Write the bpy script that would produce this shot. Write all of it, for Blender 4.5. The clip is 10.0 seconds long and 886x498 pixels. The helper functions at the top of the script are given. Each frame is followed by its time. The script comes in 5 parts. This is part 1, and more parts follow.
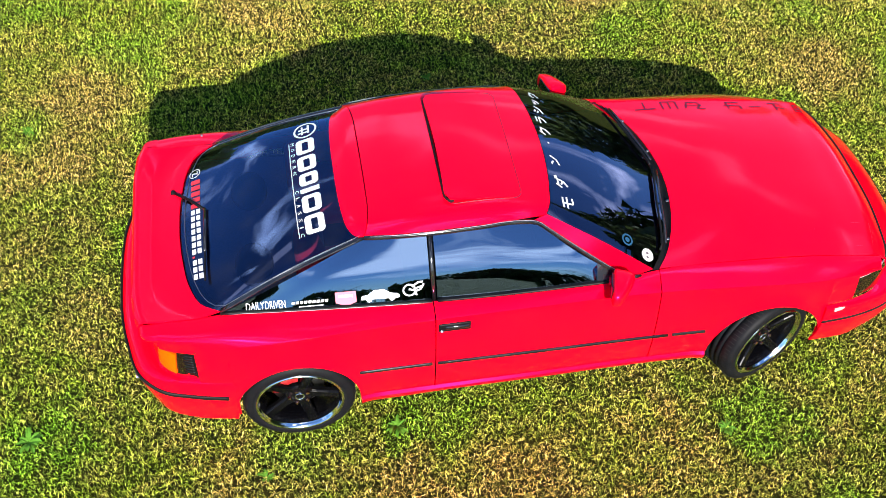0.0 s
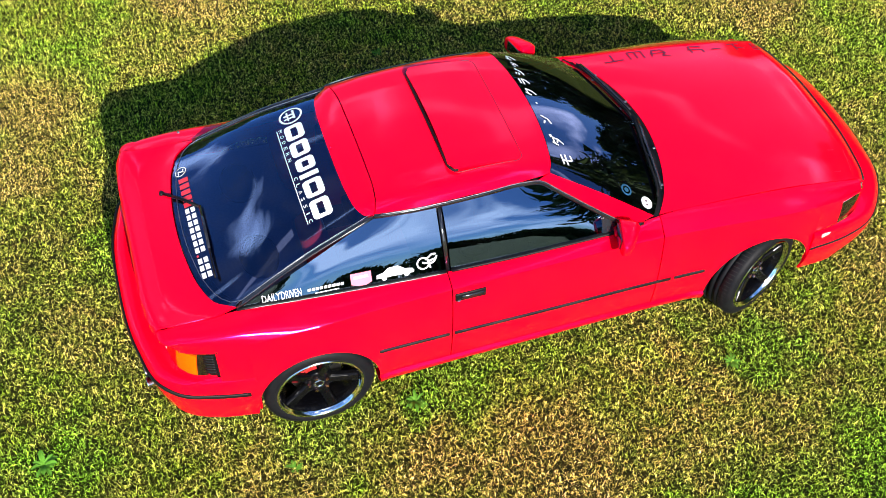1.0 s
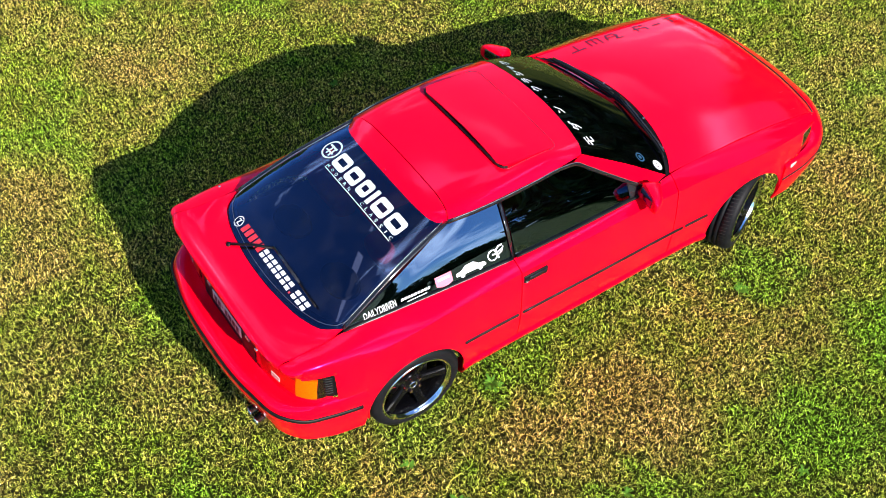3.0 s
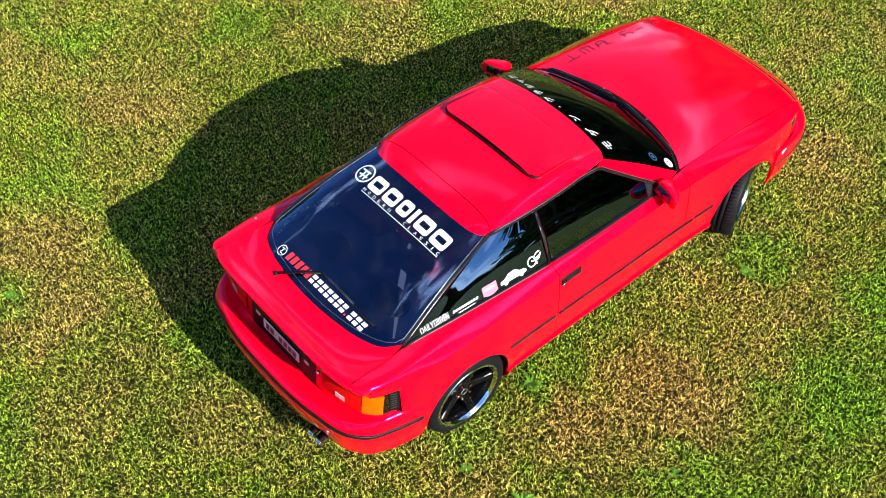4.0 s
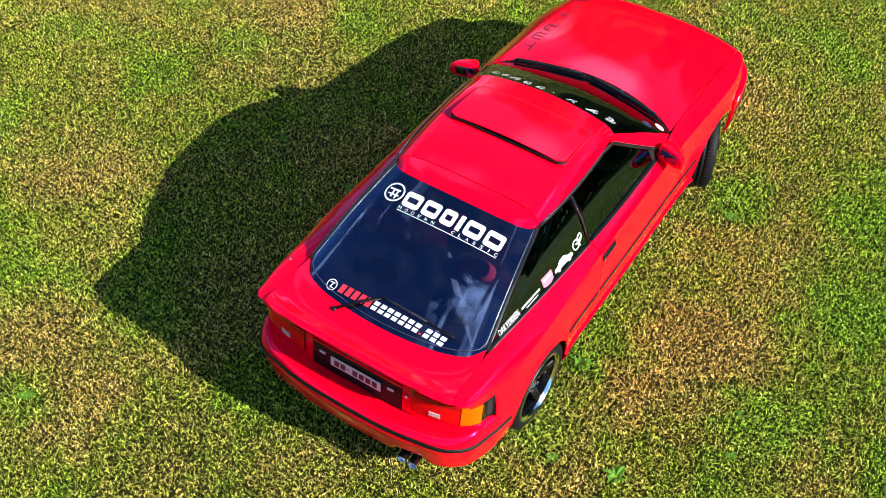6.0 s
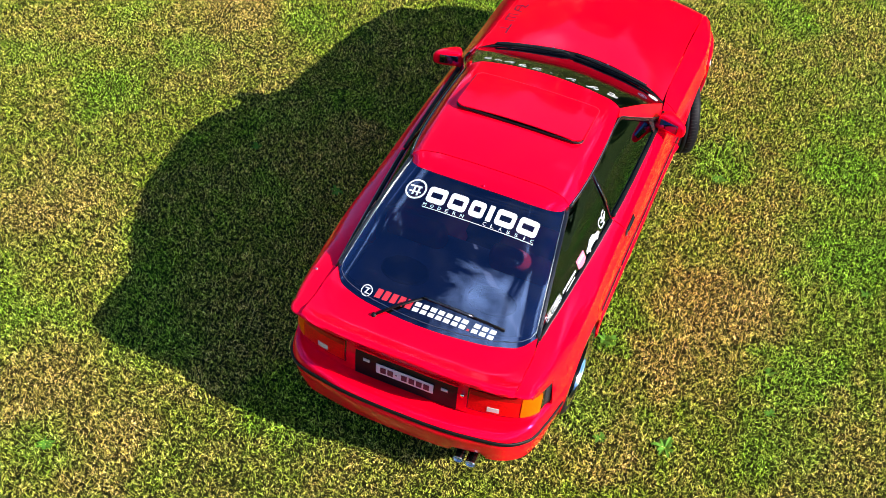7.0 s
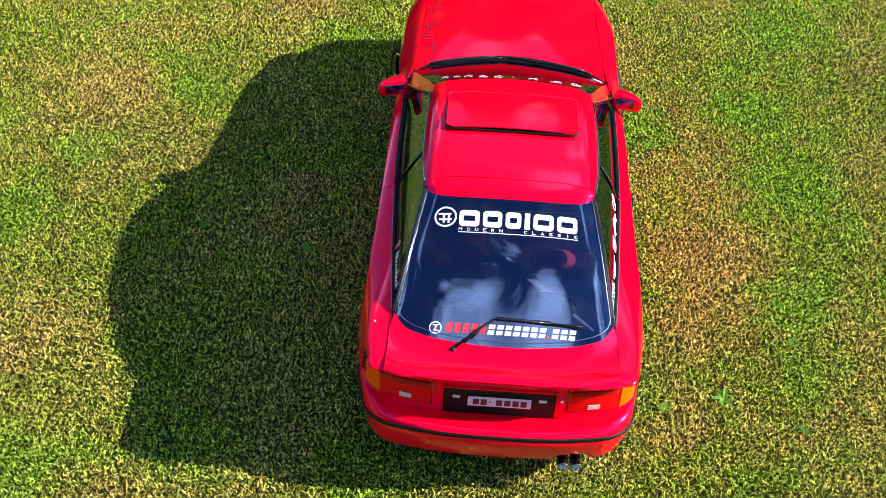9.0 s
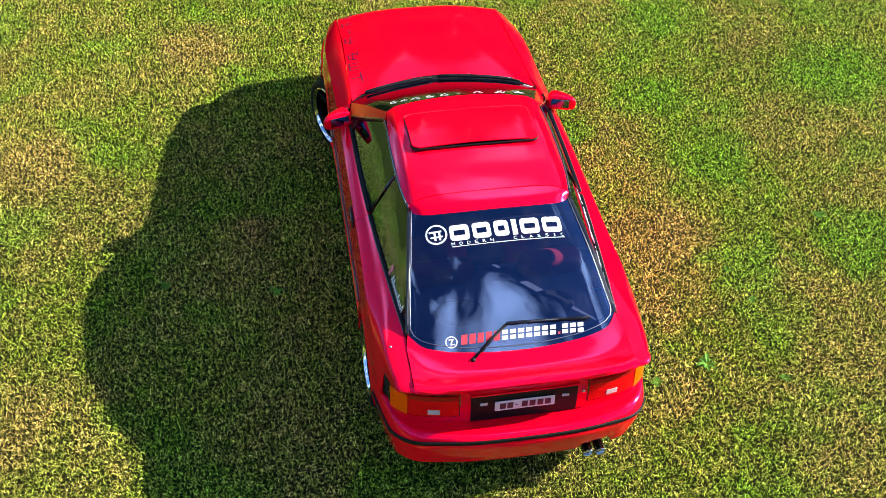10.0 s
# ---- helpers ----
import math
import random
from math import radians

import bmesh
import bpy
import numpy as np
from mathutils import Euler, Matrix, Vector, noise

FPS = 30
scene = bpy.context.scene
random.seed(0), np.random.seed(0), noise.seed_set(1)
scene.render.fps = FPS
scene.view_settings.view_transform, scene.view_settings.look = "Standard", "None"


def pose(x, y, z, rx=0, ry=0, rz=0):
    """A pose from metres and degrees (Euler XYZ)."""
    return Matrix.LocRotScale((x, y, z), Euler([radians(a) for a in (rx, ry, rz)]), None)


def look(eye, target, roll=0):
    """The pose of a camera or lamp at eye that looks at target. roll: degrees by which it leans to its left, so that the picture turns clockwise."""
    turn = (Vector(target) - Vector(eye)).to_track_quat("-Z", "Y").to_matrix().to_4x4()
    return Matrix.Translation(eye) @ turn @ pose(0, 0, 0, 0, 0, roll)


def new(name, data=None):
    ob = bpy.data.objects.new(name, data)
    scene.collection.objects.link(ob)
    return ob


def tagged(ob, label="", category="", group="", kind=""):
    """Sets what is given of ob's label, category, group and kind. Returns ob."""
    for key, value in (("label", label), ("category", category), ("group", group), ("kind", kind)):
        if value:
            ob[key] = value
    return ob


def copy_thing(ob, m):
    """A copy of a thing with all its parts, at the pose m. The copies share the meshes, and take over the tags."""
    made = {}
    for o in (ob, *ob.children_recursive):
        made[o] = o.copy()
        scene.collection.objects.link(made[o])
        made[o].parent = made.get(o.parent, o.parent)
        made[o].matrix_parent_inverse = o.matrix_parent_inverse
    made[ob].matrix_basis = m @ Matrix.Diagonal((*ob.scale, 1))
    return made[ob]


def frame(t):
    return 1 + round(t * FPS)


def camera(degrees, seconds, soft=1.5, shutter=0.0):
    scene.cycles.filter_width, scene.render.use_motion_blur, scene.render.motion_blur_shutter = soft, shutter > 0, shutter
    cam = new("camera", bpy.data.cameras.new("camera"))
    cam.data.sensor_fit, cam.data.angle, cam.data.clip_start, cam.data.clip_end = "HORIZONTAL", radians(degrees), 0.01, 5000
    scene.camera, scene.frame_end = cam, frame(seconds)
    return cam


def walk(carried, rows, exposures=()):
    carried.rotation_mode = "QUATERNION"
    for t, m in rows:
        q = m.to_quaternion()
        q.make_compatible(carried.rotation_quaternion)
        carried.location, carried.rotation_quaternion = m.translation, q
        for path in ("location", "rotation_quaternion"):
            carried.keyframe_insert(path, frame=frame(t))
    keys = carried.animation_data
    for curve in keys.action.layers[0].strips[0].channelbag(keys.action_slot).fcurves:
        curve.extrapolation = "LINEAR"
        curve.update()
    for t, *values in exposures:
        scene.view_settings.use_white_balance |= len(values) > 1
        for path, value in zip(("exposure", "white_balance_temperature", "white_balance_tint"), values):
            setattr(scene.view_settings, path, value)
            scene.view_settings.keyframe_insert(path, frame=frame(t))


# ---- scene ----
cam = camera(42.0, 10.0, soft=0.7)
PATH = [
    (0, (-1.18, -4.31, 5.291), (-0.935, -2.988, 3.81), 1.6),
    (0.5, (-1.491, -4.238, 5.298), (-1.143, -2.959, 3.8), 1.7),
    (1, (-1.803, -4.178, 5.273), (-1.367, -2.937, 3.766), 1.7),
    (1.5, (-2.154, -4.134, 5.304), (-1.627, -2.93, 3.796), 1.6),
    (2, (-2.527, -4.105, 5.395), (-1.914, -2.935, 3.893), 1.5),
    (2.5, (-2.925, -4.057, 5.528), (-2.232, -2.919, 4.036), 1.5),
    (2.7, (-3.088, -4.037, 5.564), (-2.364, -2.91, 4.079), 1.4),
    (3.8, (-3.891, -3.677, 5.866), (-3.015, -2.661, 4.383), 1.8),
    (4, (-4.033, -3.605, 5.887), (-3.13, -2.606, 4.408), 1.8),
    (4.5, (-4.318, -3.407, 5.928), (-3.351, -2.457, 4.458), 1.7),
    (5, (-4.585, -3.142, 5.937), (-3.553, -2.259, 4.469), 1.7),
    (5.5, (-4.824, -2.831, 5.92), (-3.73, -2.023, 4.454), 1.7),
    (5.7, (-4.933, -2.688, 5.907), (-3.811, -1.913, 4.443), 1.8),
    (6.8, (-5.347, -1.69, 5.786), (-4.105, -1.159, 4.31), 3.1),
    (7, (-5.428, -1.523, 5.774), (-4.167, -1.03, 4.302), 3.3),
    (7.5, (-5.573, -1.112, 5.73), (-4.271, -0.71, 4.266), 3.3),
    (8, (-5.676, -0.673, 5.706), (-4.337, -0.385, 4.249), 3.1),
    (8.5, (-5.766, -0.21, 5.667), (-4.389, -0.047, 4.226), 3.2),
    (9, (-5.83, 0.285, 5.657), (-4.423, 0.309, 4.236), 3.1),
    (9.5, (-5.887, 0.807, 5.672), (-4.463, 0.665, 4.275), 2.9),
    (10, (-5.909, 1.325, 5.712), (-4.493, 1.029, 4.331), 2.5),
]
walk(cam, [(t, look(eye, target, roll)) for t, eye, target, roll in PATH], exposures=[(0, 1.34), (5, 1.36), (7.5, 1.54), (10, 1.76)])

# ---- world, sun and exposure ----
SUN_ELEV, SUN_AZ = radians(29.8), radians(-87.2)   # towards the sun, from +x


def build_world():
    w = bpy.data.worlds.new("sky")
    scene.world = w
    w.use_nodes = True
    nt = w.node_tree
    nt.nodes.clear()
    out = nt.nodes.new("ShaderNodeOutputWorld")
    bg = nt.nodes.new("ShaderNodeBackground")
    sky = nt.nodes.new("ShaderNodeTexSky")
    sky.sky_type, sky.sun_disc = "NISHITA", False
    sky.sun_elevation, sky.sun_rotation = SUN_ELEV, radians(90) - SUN_AZ
    sky.air_density, sky.dust_density, sky.ozone_density = 0.9, 0.1, 2.8
    # broken white cloud drifting over the blue
    tc = nt.nodes.new("ShaderNodeTexCoord")
    mp = nt.nodes.new("ShaderNodeMapping")
    mp.inputs["Scale"].default_value = (1.0, 1.0, 2.2)
    mp.inputs["Location"].default_value = (-9.9, -11.4, 17.3)
    cl = nt.nodes.new("ShaderNodeTexNoise")
    cl.inputs["Scale"].default_value = 2.6
    cl.inputs["Detail"].default_value = 7.0
    cl.inputs["Roughness"].default_value = 0.56
    cl.inputs["Distortion"].default_value = 0.5
    ramp = nt.nodes.new("ShaderNodeValToRGB")
    ramp.color_ramp.elements[0].position, ramp.color_ramp.elements[1].position = 0.56, 0.69
    ramp.color_ramp.elements[1].color = (0.85, 0.85, 0.85, 1)
    mix = nt.nodes.new("ShaderNodeMix")
    mix.data_type = "RGBA"
    mix.inputs["B"].default_value = (19.0, 20.0, 22.5, 1)
    bg.inputs["Strength"].default_value = 0.086
    ln = nt.links.new
    ln(tc.outputs["Generated"], mp.inputs["Vector"])
    ln(mp.outputs["Vector"], cl.inputs["Vector"])
    ln(cl.outputs["Fac"], ramp.inputs["Fac"])
    ln(ramp.outputs["Color"], mix.inputs["Factor"])
    deep = nt.nodes.new("ShaderNodeMix")
    deep.data_type, deep.blend_type = "RGBA", "MULTIPLY"
    deep.inputs["Factor"].default_value = 1.0
    deep.inputs["B"].default_value = (0.62, 0.84, 1.06, 1)
    ln(sky.outputs["Color"], deep.inputs["A"])
    ln(deep.outputs["Result"], mix.inputs["A"])
    ln(mix.outputs["Result"], bg.inputs["Color"])
    ln(bg.outputs["Background"], out.inputs["Surface"])


build_world()
sun = new("sun", bpy.data.lights.new("sun", "SUN"))
sun.data.energy, sun.data.angle, sun.data.color = 5.0, radians(0.53), (1.0, 0.95, 0.86)
sun_from = Vector((math.cos(SUN_ELEV) * math.cos(SUN_AZ), math.cos(SUN_ELEV) * math.sin(SUN_AZ), math.sin(SUN_ELEV)))
sun.matrix_world = look(sun_from * 30, (0, 0, 0))


# ---- materials ----
def material(name, color=(0.5, 0.5, 0.5), rough=0.5, metal=0.0, coat=0.0, spec=0.5, grain=0.0, grain_scale=40.0, dirt=0.0,
             dirt_scale=6.0, dirt_color=None, bump=0.0, bump_scale=200.0, coat_rough=0.03, sky_tint=None):
    """A Principled surface with fine grain, patchy dust and relief at real size."""
    m = bpy.data.materials.new(name)
    m.use_nodes = True
    nt = m.node_tree
    b = nt.nodes["Principled BSDF"]
    b.inputs["Base Color"].default_value = (*color, 1)
    b.inputs["Roughness"].default_value = rough
    b.inputs["Metallic"].default_value = metal
    b.inputs["Coat Weight"].default_value = coat
    b.inputs["Coat Roughness"].default_value = coat_rough
    b.inputs["Specular IOR Level"].default_value = spec
    # tints the mirrored sky: its colour cast is put into the specular colour
    if sky_tint:
        b.inputs["Specular Tint"].default_value = (*sky_tint, 1)
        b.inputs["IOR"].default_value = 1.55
    tc = nt.nodes.new("ShaderNodeTexCoord")
    last = None
    if grain:
        n1 = nt.nodes.new("ShaderNodeTexNoise")
        n1.inputs["Scale"].default_value, n1.inputs["Detail"].default_value = grain_scale, 4
        nt.links.new(tc.outputs["Object"], n1.inputs["Vector"])
        mx = nt.nodes.new("ShaderNodeMix")
        mx.data_type, mx.blend_type = "RGBA", "MULTIPLY"
        rp = nt.nodes.new("ShaderNodeValToRGB")
        rp.color_ramp.elements[0].color = (1 - grain, 1 - grain, 1 - grain, 1)
        rp.color_ramp.elements[0].position, rp.color_ramp.elements[1].position = 0.3, 0.7
        nt.links.new(n1.outputs["Fac"], rp.inputs["Fac"])
        mx.inputs["Factor"].default_value = 1.0
        mx.inputs["A"].default_value = (*color, 1)
        nt.links.new(rp.outputs["Color"], mx.inputs["B"])
        last = mx.outputs["Result"]
    if dirt:
        n2 = nt.nodes.new("ShaderNodeTexNoise")
        n2.inputs["Scale"].default_value, n2.inputs["Detail"].default_value = dirt_scale, 6
        nt.links.new(tc.outputs["Object"], n2.inputs["Vector"])
        rp = nt.nodes.new("ShaderNodeValToRGB")
        rp.color_ramp.elements[0].position, rp.color_ramp.elements[1].position = 0.45, 0.75
        rp.color_ramp.elements[1].color = (dirt, dirt, dirt, 1)
        nt.links.new(n2.outputs["Fac"], rp.inputs["Fac"])
        mx = nt.nodes.new("ShaderNodeMix")
        mx.data_type = "RGBA"
        mx.inputs["A"].default_value = (*color, 1)
        mx.inputs["B"].default_value = (*(dirt_color or (0.35, 0.32, 0.26)), 1)
        nt.links.new(rp.outputs["Color"], mx.inputs["Factor"])
        if last:
            nt.links.new(last, mx.inputs["A"])
        last = mx.outputs["Result"]
        rr = nt.nodes.new("ShaderNodeMapRange")
        rr.inputs["To Min"].default_value, rr.inputs["To Max"].default_value = rough, min(1.0, rough + 0.15)
        nt.links.new(rp.outputs["Color"], rr.inputs["Value"])
        nt.links.new(rr.outputs["Result"], b.inputs["Roughness"])
    if last:
        nt.links.new(last, b.inputs["Base Color"])
    if bump:
        n3 = nt.nodes.new("ShaderNodeTexNoise")
        n3.inputs["Scale"].default_value, n3.inputs["Detail"].default_value = bump_scale, 3
        nt.links.new(tc.outputs["Object"], n3.inputs["Vector"])
        bp = nt.nodes.new("ShaderNodeBump")
        bp.inputs["Strength"].default_value, bp.inputs["Distance"].default_value = bump, 0.004
        nt.links.new(n3.outputs["Fac"], bp.inputs["Height"])
        nt.links.new(bp.outputs["Normal"], b.inputs["Normal"])
    return m


def glass(name, tint, smear=0.0, rough=0.0, ior=1.6, mirror=(1.0, 1.0, 1.0)):
    """Tinted automotive pane: lets tinted light through, and mirrors by Fresnel, the sky's blue put into its mirror
    colour; a little dust on it.
    """
    m = bpy.data.materials.new(name)
    m.use_nodes = True
    nt = m.node_tree
    nt.nodes.clear()
    out = nt.nodes.new("ShaderNodeOutputMaterial")
    tr = nt.nodes.new("ShaderNodeBsdfTransparent")
    tr.inputs["Color"].default_value = (*tint, 1)
    gl = nt.nodes.new("ShaderNodeBsdfGlossy")
    gl.inputs["Roughness"].default_value = rough
    gl.inputs["Color"].default_value = (*mirror, 1)
    fr = nt.nodes.new("ShaderNodeFresnel")
    fr.inputs["IOR"].default_value = ior
    mix = nt.nodes.new("ShaderNodeMixShader")
    nt.links.new(fr.outputs["Fac"], mix.inputs["Fac"])
    nt.links.new(tr.outputs["BSDF"], mix.inputs[1])
    nt.links.new(gl.outputs["BSDF"], mix.inputs[2])
    last = mix.outputs["Shader"]
    if smear:
        df = nt.nodes.new("ShaderNodeBsdfDiffuse")
        df.inputs["Color"].default_value = (0.5, 0.5, 0.5, 1)
        tc = nt.nodes.new("ShaderNodeTexCoord")
        nz = nt.nodes.new("ShaderNodeTexNoise")
        nz.inputs["Scale"].default_value, nz.inputs["Detail"].default_value = 9.0, 7
        nt.links.new(tc.outputs["Object"], nz.inputs["Vector"])
        rp = nt.nodes.new("ShaderNodeMapRange")
        rp.inputs["From Min"].default_value, rp.inputs["From Max"].default_value = 0.45, 0.8
        rp.inputs["To Max"].default_value = smear
        nt.links.new(nz.outputs["Fac"], rp.inputs["Value"])
        m2 = nt.nodes.new("ShaderNodeMixShader")
        nt.links.new(rp.outputs["Result"], m2.inputs["Fac"])
        nt.links.new(last, m2.inputs[1])
        nt.links.new(df.outputs["BSDF"], m2.inputs[2])
        last = m2.outputs["Shader"]
    nt.links.new(last, out.inputs["Surface"])
    return m


# magenta of the sky's reflection is painted in by the specular tint
PAINT = material("red_paint", (0.84, 0.0002, 0.0115), rough=0.10, coat=0.07, coat_rough=0.02, spec=0.68, sky_tint=(1.0, 0.05, 0.62), grain=0.05, grain_scale=9, dirt=0.003,
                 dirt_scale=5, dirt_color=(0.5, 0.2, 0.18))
BLACK = material("black_trim", (0.0035, 0.0035, 0.0045), rough=0.5, spec=0.18, grain=0.3, dirt=0.02, bump=0.08)
BLACK_GLOSS = material("gloss_black", (0.006, 0.006, 0.008), rough=0.12, coat=0.6, dirt=0.04)
RUBBER = material("tyre_rubber", (0.0050, 0.0050, 0.0068), rough=0.6, spec=0.14, grain=0.35, grain_scale=60, dirt=0.03, dirt_scale=14, dirt_color=(0.09, 0.08, 0.065), bump=0.15)
CHROME = material("polished_alloy", (0.80, 0.80, 0.82), rough=0.10, metal=1.0, dirt=0.10, dirt_scale=12)
DULL = material("dull_trim_metal", (0.22, 0.23, 0.26), rough=0.4, metal=1.0, dirt=0.2, dirt_scale=10)
STEEL = material("exhaust_steel", (0.55, 0.53, 0.52), rough=0.16, metal=1.0, dirt=0.35, dirt_scale=18, dirt_color=(0.10, 0.08, 0.07))
SOOT = material("soot", (0.008, 0.008, 0.008), rough=0.9, grain=0.3)
UNDER = material("underbody", (0.01, 0.01, 0.011), rough=0.85, grain=0.3)
WHITE = material("white_vinyl", (0.62, 0.63, 0.64), rough=0.45, dirt=0.10)
PINK = material("pink_vinyl", (0.55, 0.13, 0.19), rough=0.45, dirt=0.10)
RED_VINYL = material("red_vinyl", (0.52, 0.02, 0.035), rough=0.45, dirt=0.10)
FADED = material("faded_dark_paint", (0.11, 0.001, 0.022), rough=0.4, grain=0.4, grain_scale=50)
DARK_VINYL = material("dark_vinyl", (0.03, 0.006, 0.02), rough=0.5, dirt=0.05)
RED_LENS = material("red_lens", (0.80, 0.003, 0.004), rough=0.35, spec=0.08, grain=0.25, grain_scale=90, bump=0.1, bump_scale=260)
AMBER = material("amber_lens", (0.88, 0.10, 0.001), rough=0.35, spec=0.05, grain=0.2, grain_scale=90, bump=0.1, bump_scale=260)
CLEAR_LENS = material("clear_lens", (0.52, 0.50, 0.48), rough=0.15, coat=1.0, grain=0.25, grain_scale=120, bump=0.15, bump_scale=300)
SMOKE_LENS = material("smoked_lens", (0.010, 0.004, 0.004), rough=0.12, coat=1.0, grain=0.2)
CALIPER = material("caliper_red", (0.62, 0.015, 0.02), rough=0.4, dirt=0.15)
DISC = material("brake_disc", (0.28, 0.27, 0.26), rough=0.35, metal=1.0, grain=0.2, dirt=0.25)
COPPER = material("lug_nut_metal", (0.62, 0.36, 0.34), rough=0.22, metal=1.0)
PLATE = material("plate_white", (0.50, 0.48, 0.50), rough=0.4, dirt=0.12)
SEAT_RED = material("seat_cloth_red", (0.42, 0.016, 0.035), rough=0.9, grain=0.3, grain_scale=160)
SEAT_DARK = material("cabin_grey", (0.035, 0.036, 0.042), rough=0.85, grain=0.3, grain_scale=120)
SHELF = material("shelf_felt", (0.13, 0.145, 0.19), rough=0.95, grain=0.3, grain_scale=90, dirt=0.2, dirt_scale=4, dirt_color=(0.2, 0.22, 0.26))
DARK_LENS = material("dark_red_lens", (0.40, 0.003, 0.004), rough=0.3, spec=0.2, grain=0.2)
WHEEL_BLACK = material("wheel_black", (0.0014, 0.0014, 0.002), rough=0.22, spec=0.12, dirt=0.01)
MIRROR = material("mirror_glass", (0.12, 0.15, 0.24), rough=0.02, metal=1.0)
TINT_REAR = glass("tinted_rear_glass", (0.30, 0.35, 0.56), smear=0.012, ior=2.1, mirror=(0.36, 0.54, 1.0))
TINT_SIDE = glass("tinted_side_glass", (0.03, 0.035, 0.05), ior=2.55, mirror=(0.46, 0.66, 1.0))
TINT_FRONT = glass("windscreen_glass", (0.13, 0.20, 0.15), smear=0.002, ior=2.4, mirror=(0.55, 0.62, 1.0))


# worn and fresh spots of the lawn: x, y, reach
DRY_SPOTS = ((-2.57, 2.1, 0.55), (-2.78, 1.55, 0.45), (2.4, -0.76, 0.42), (-0.17, -1.48, 0.60), (-1.3, 3.1, 0.5), (1.27, 3.06, 0.6), (-1.5, -1.15, 0.3), (2.7, 1.8, 0.5), (0.3, 1.42, 0.3), (-0.75, -1.25, 0.35))
FRESH_SPOTS = ((2.7, -2.33, 0.5), (1.5, -1.96, 0.45), (1.2, -1.12, 0.35), (0.68, -2.15, 0.5), (-0.5, -2.06, 0.38), (-0.76, -0.8, 0.2), (-2.68, -0.65, 0.32), (1.6, -3.7, 0.6), (-0.4, -3.0, 0.45))


def grass_material(name, blade):
    """Mown summer lawn: green, straw and bare soil in patches of a metre, a hand and a blade; the soil copy is darkened
    as shade.
    """
    m = bpy.data.materials.new(name)
    m.use_nodes = True
    nt = m.node_tree
    b = nt.nodes["Principled BSDF"]
    ln = nt.links.new
    tc = nt.nodes.new("ShaderNodeTexCoord")

    def noisy(scale, detail, offset):
        mp = nt.nodes.new("ShaderNodeMapping")
        mp.inputs["Location"].default_value = (offset, offset * 0.7, 0)
        n = nt.nodes.new("ShaderNodeTexNoise")
        n.inputs["Scale"].default_value, n.inputs["Detail"].default_value = scale, detail
        ln(tc.outputs["Object"], mp.inputs["Vector"])
        ln(mp.outputs["Vector"], n.inputs["Vector"])
        return n.outputs["Fac"]

    def ramp(fac, stops):
        r = nt.nodes.new("ShaderNodeValToRGB")
        while len(r.color_ramp.elements) < len(stops):
            r.color_ramp.elements.new(0.5)
        for e, (p, c) in zip(r.color_ramp.elements, stops):
            e.position, e.color = p, (*c, 1)
        ln(fac, r.inputs["Fac"])
        return r.outputs["Color"]

    def blend(a, c, fac, mode="MIX"):
        x = nt.nodes.new("ShaderNodeMix")
        x.data_type, x.blend_type = "RGBA", mode
        for sock, v in (("A", a), ("B", c)):
            if isinstance(v, tuple):
                x.inputs[sock].default_value = (*v, 1)
            else:
                ln(v, x.inputs[sock])
        if isinstance(fac, float):
            x.inputs["Factor"].default_value = fac
        else:
            ln(fac, x.inputs["Factor"])
        return x.outputs["Result"]

    def patches(spots, most):
        """Ragged spots: near their middle 1, at their reach 0."""
        wob = nt.nodes.new("ShaderNodeTexNoise")
        wob.inputs["Scale"].default_value, wob.inputs["Detail"].default_value = 5.0, 6
        ln(tc.outputs["Object"], wob.inputs["Vector"])
        shift = nt.nodes.new("ShaderNodeVectorMath")
        shift.operation = "MULTIPLY_ADD"
        shift.inputs[1].default_value, shift.inputs[2].default_value = (0.9, 0.9, 0.0), (-0.45, -0.45, 0.0)
        ln(wob.outputs["Color"], shift.inputs[0])
        put = nt.nodes.new("ShaderNodeVectorMath")
        ln(tc.outputs["Object"], put.inputs[0])
        ln(shift.outputs["Vector"], put.inputs[1])
        flat = nt.nodes.new("ShaderNodeVectorMath")
        flat.operation = "MULTIPLY"
        flat.inputs[1].default_value = (1.0, 1.0, 0.0)
        ln(put.outputs["Vector"], flat.inputs[0])
        best = None
        for x, y, reach in spots:
            d = nt.nodes.new("ShaderNodeVectorMath")
            d.operation = "DISTANCE"
            d.inputs[1].default_value = (x, y, 0.0)
            ln(flat.outputs["Vector"], d.inputs[0])
            g = nt.nodes.new("ShaderNodeMapRange")
            g.inputs["From Min"].default_value, g.inputs["From Max"].default_value = reach * 0.45, reach * 1.1
            g.inputs["To Min"].default_value, g.inputs["To Max"].default_value = most, 0.0
            ln(d.outputs["Value"], g.inputs["Value"])
            if best is None:
                best = g.outputs["Result"]
            else:
                mx = nt.nodes.new("ShaderNodeMath")
                mx.operation = "MAXIMUM"
                ln(best, mx.inputs[0])
                ln(g.outputs["Result"], mx.inputs[1])
                best = mx.outputs["Value"]
        return best

    # soil copy takes the same colours far darker, as shade between the blades
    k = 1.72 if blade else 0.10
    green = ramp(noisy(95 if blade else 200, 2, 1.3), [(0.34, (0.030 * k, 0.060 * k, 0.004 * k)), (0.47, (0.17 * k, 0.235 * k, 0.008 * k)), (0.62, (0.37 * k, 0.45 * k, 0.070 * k))])
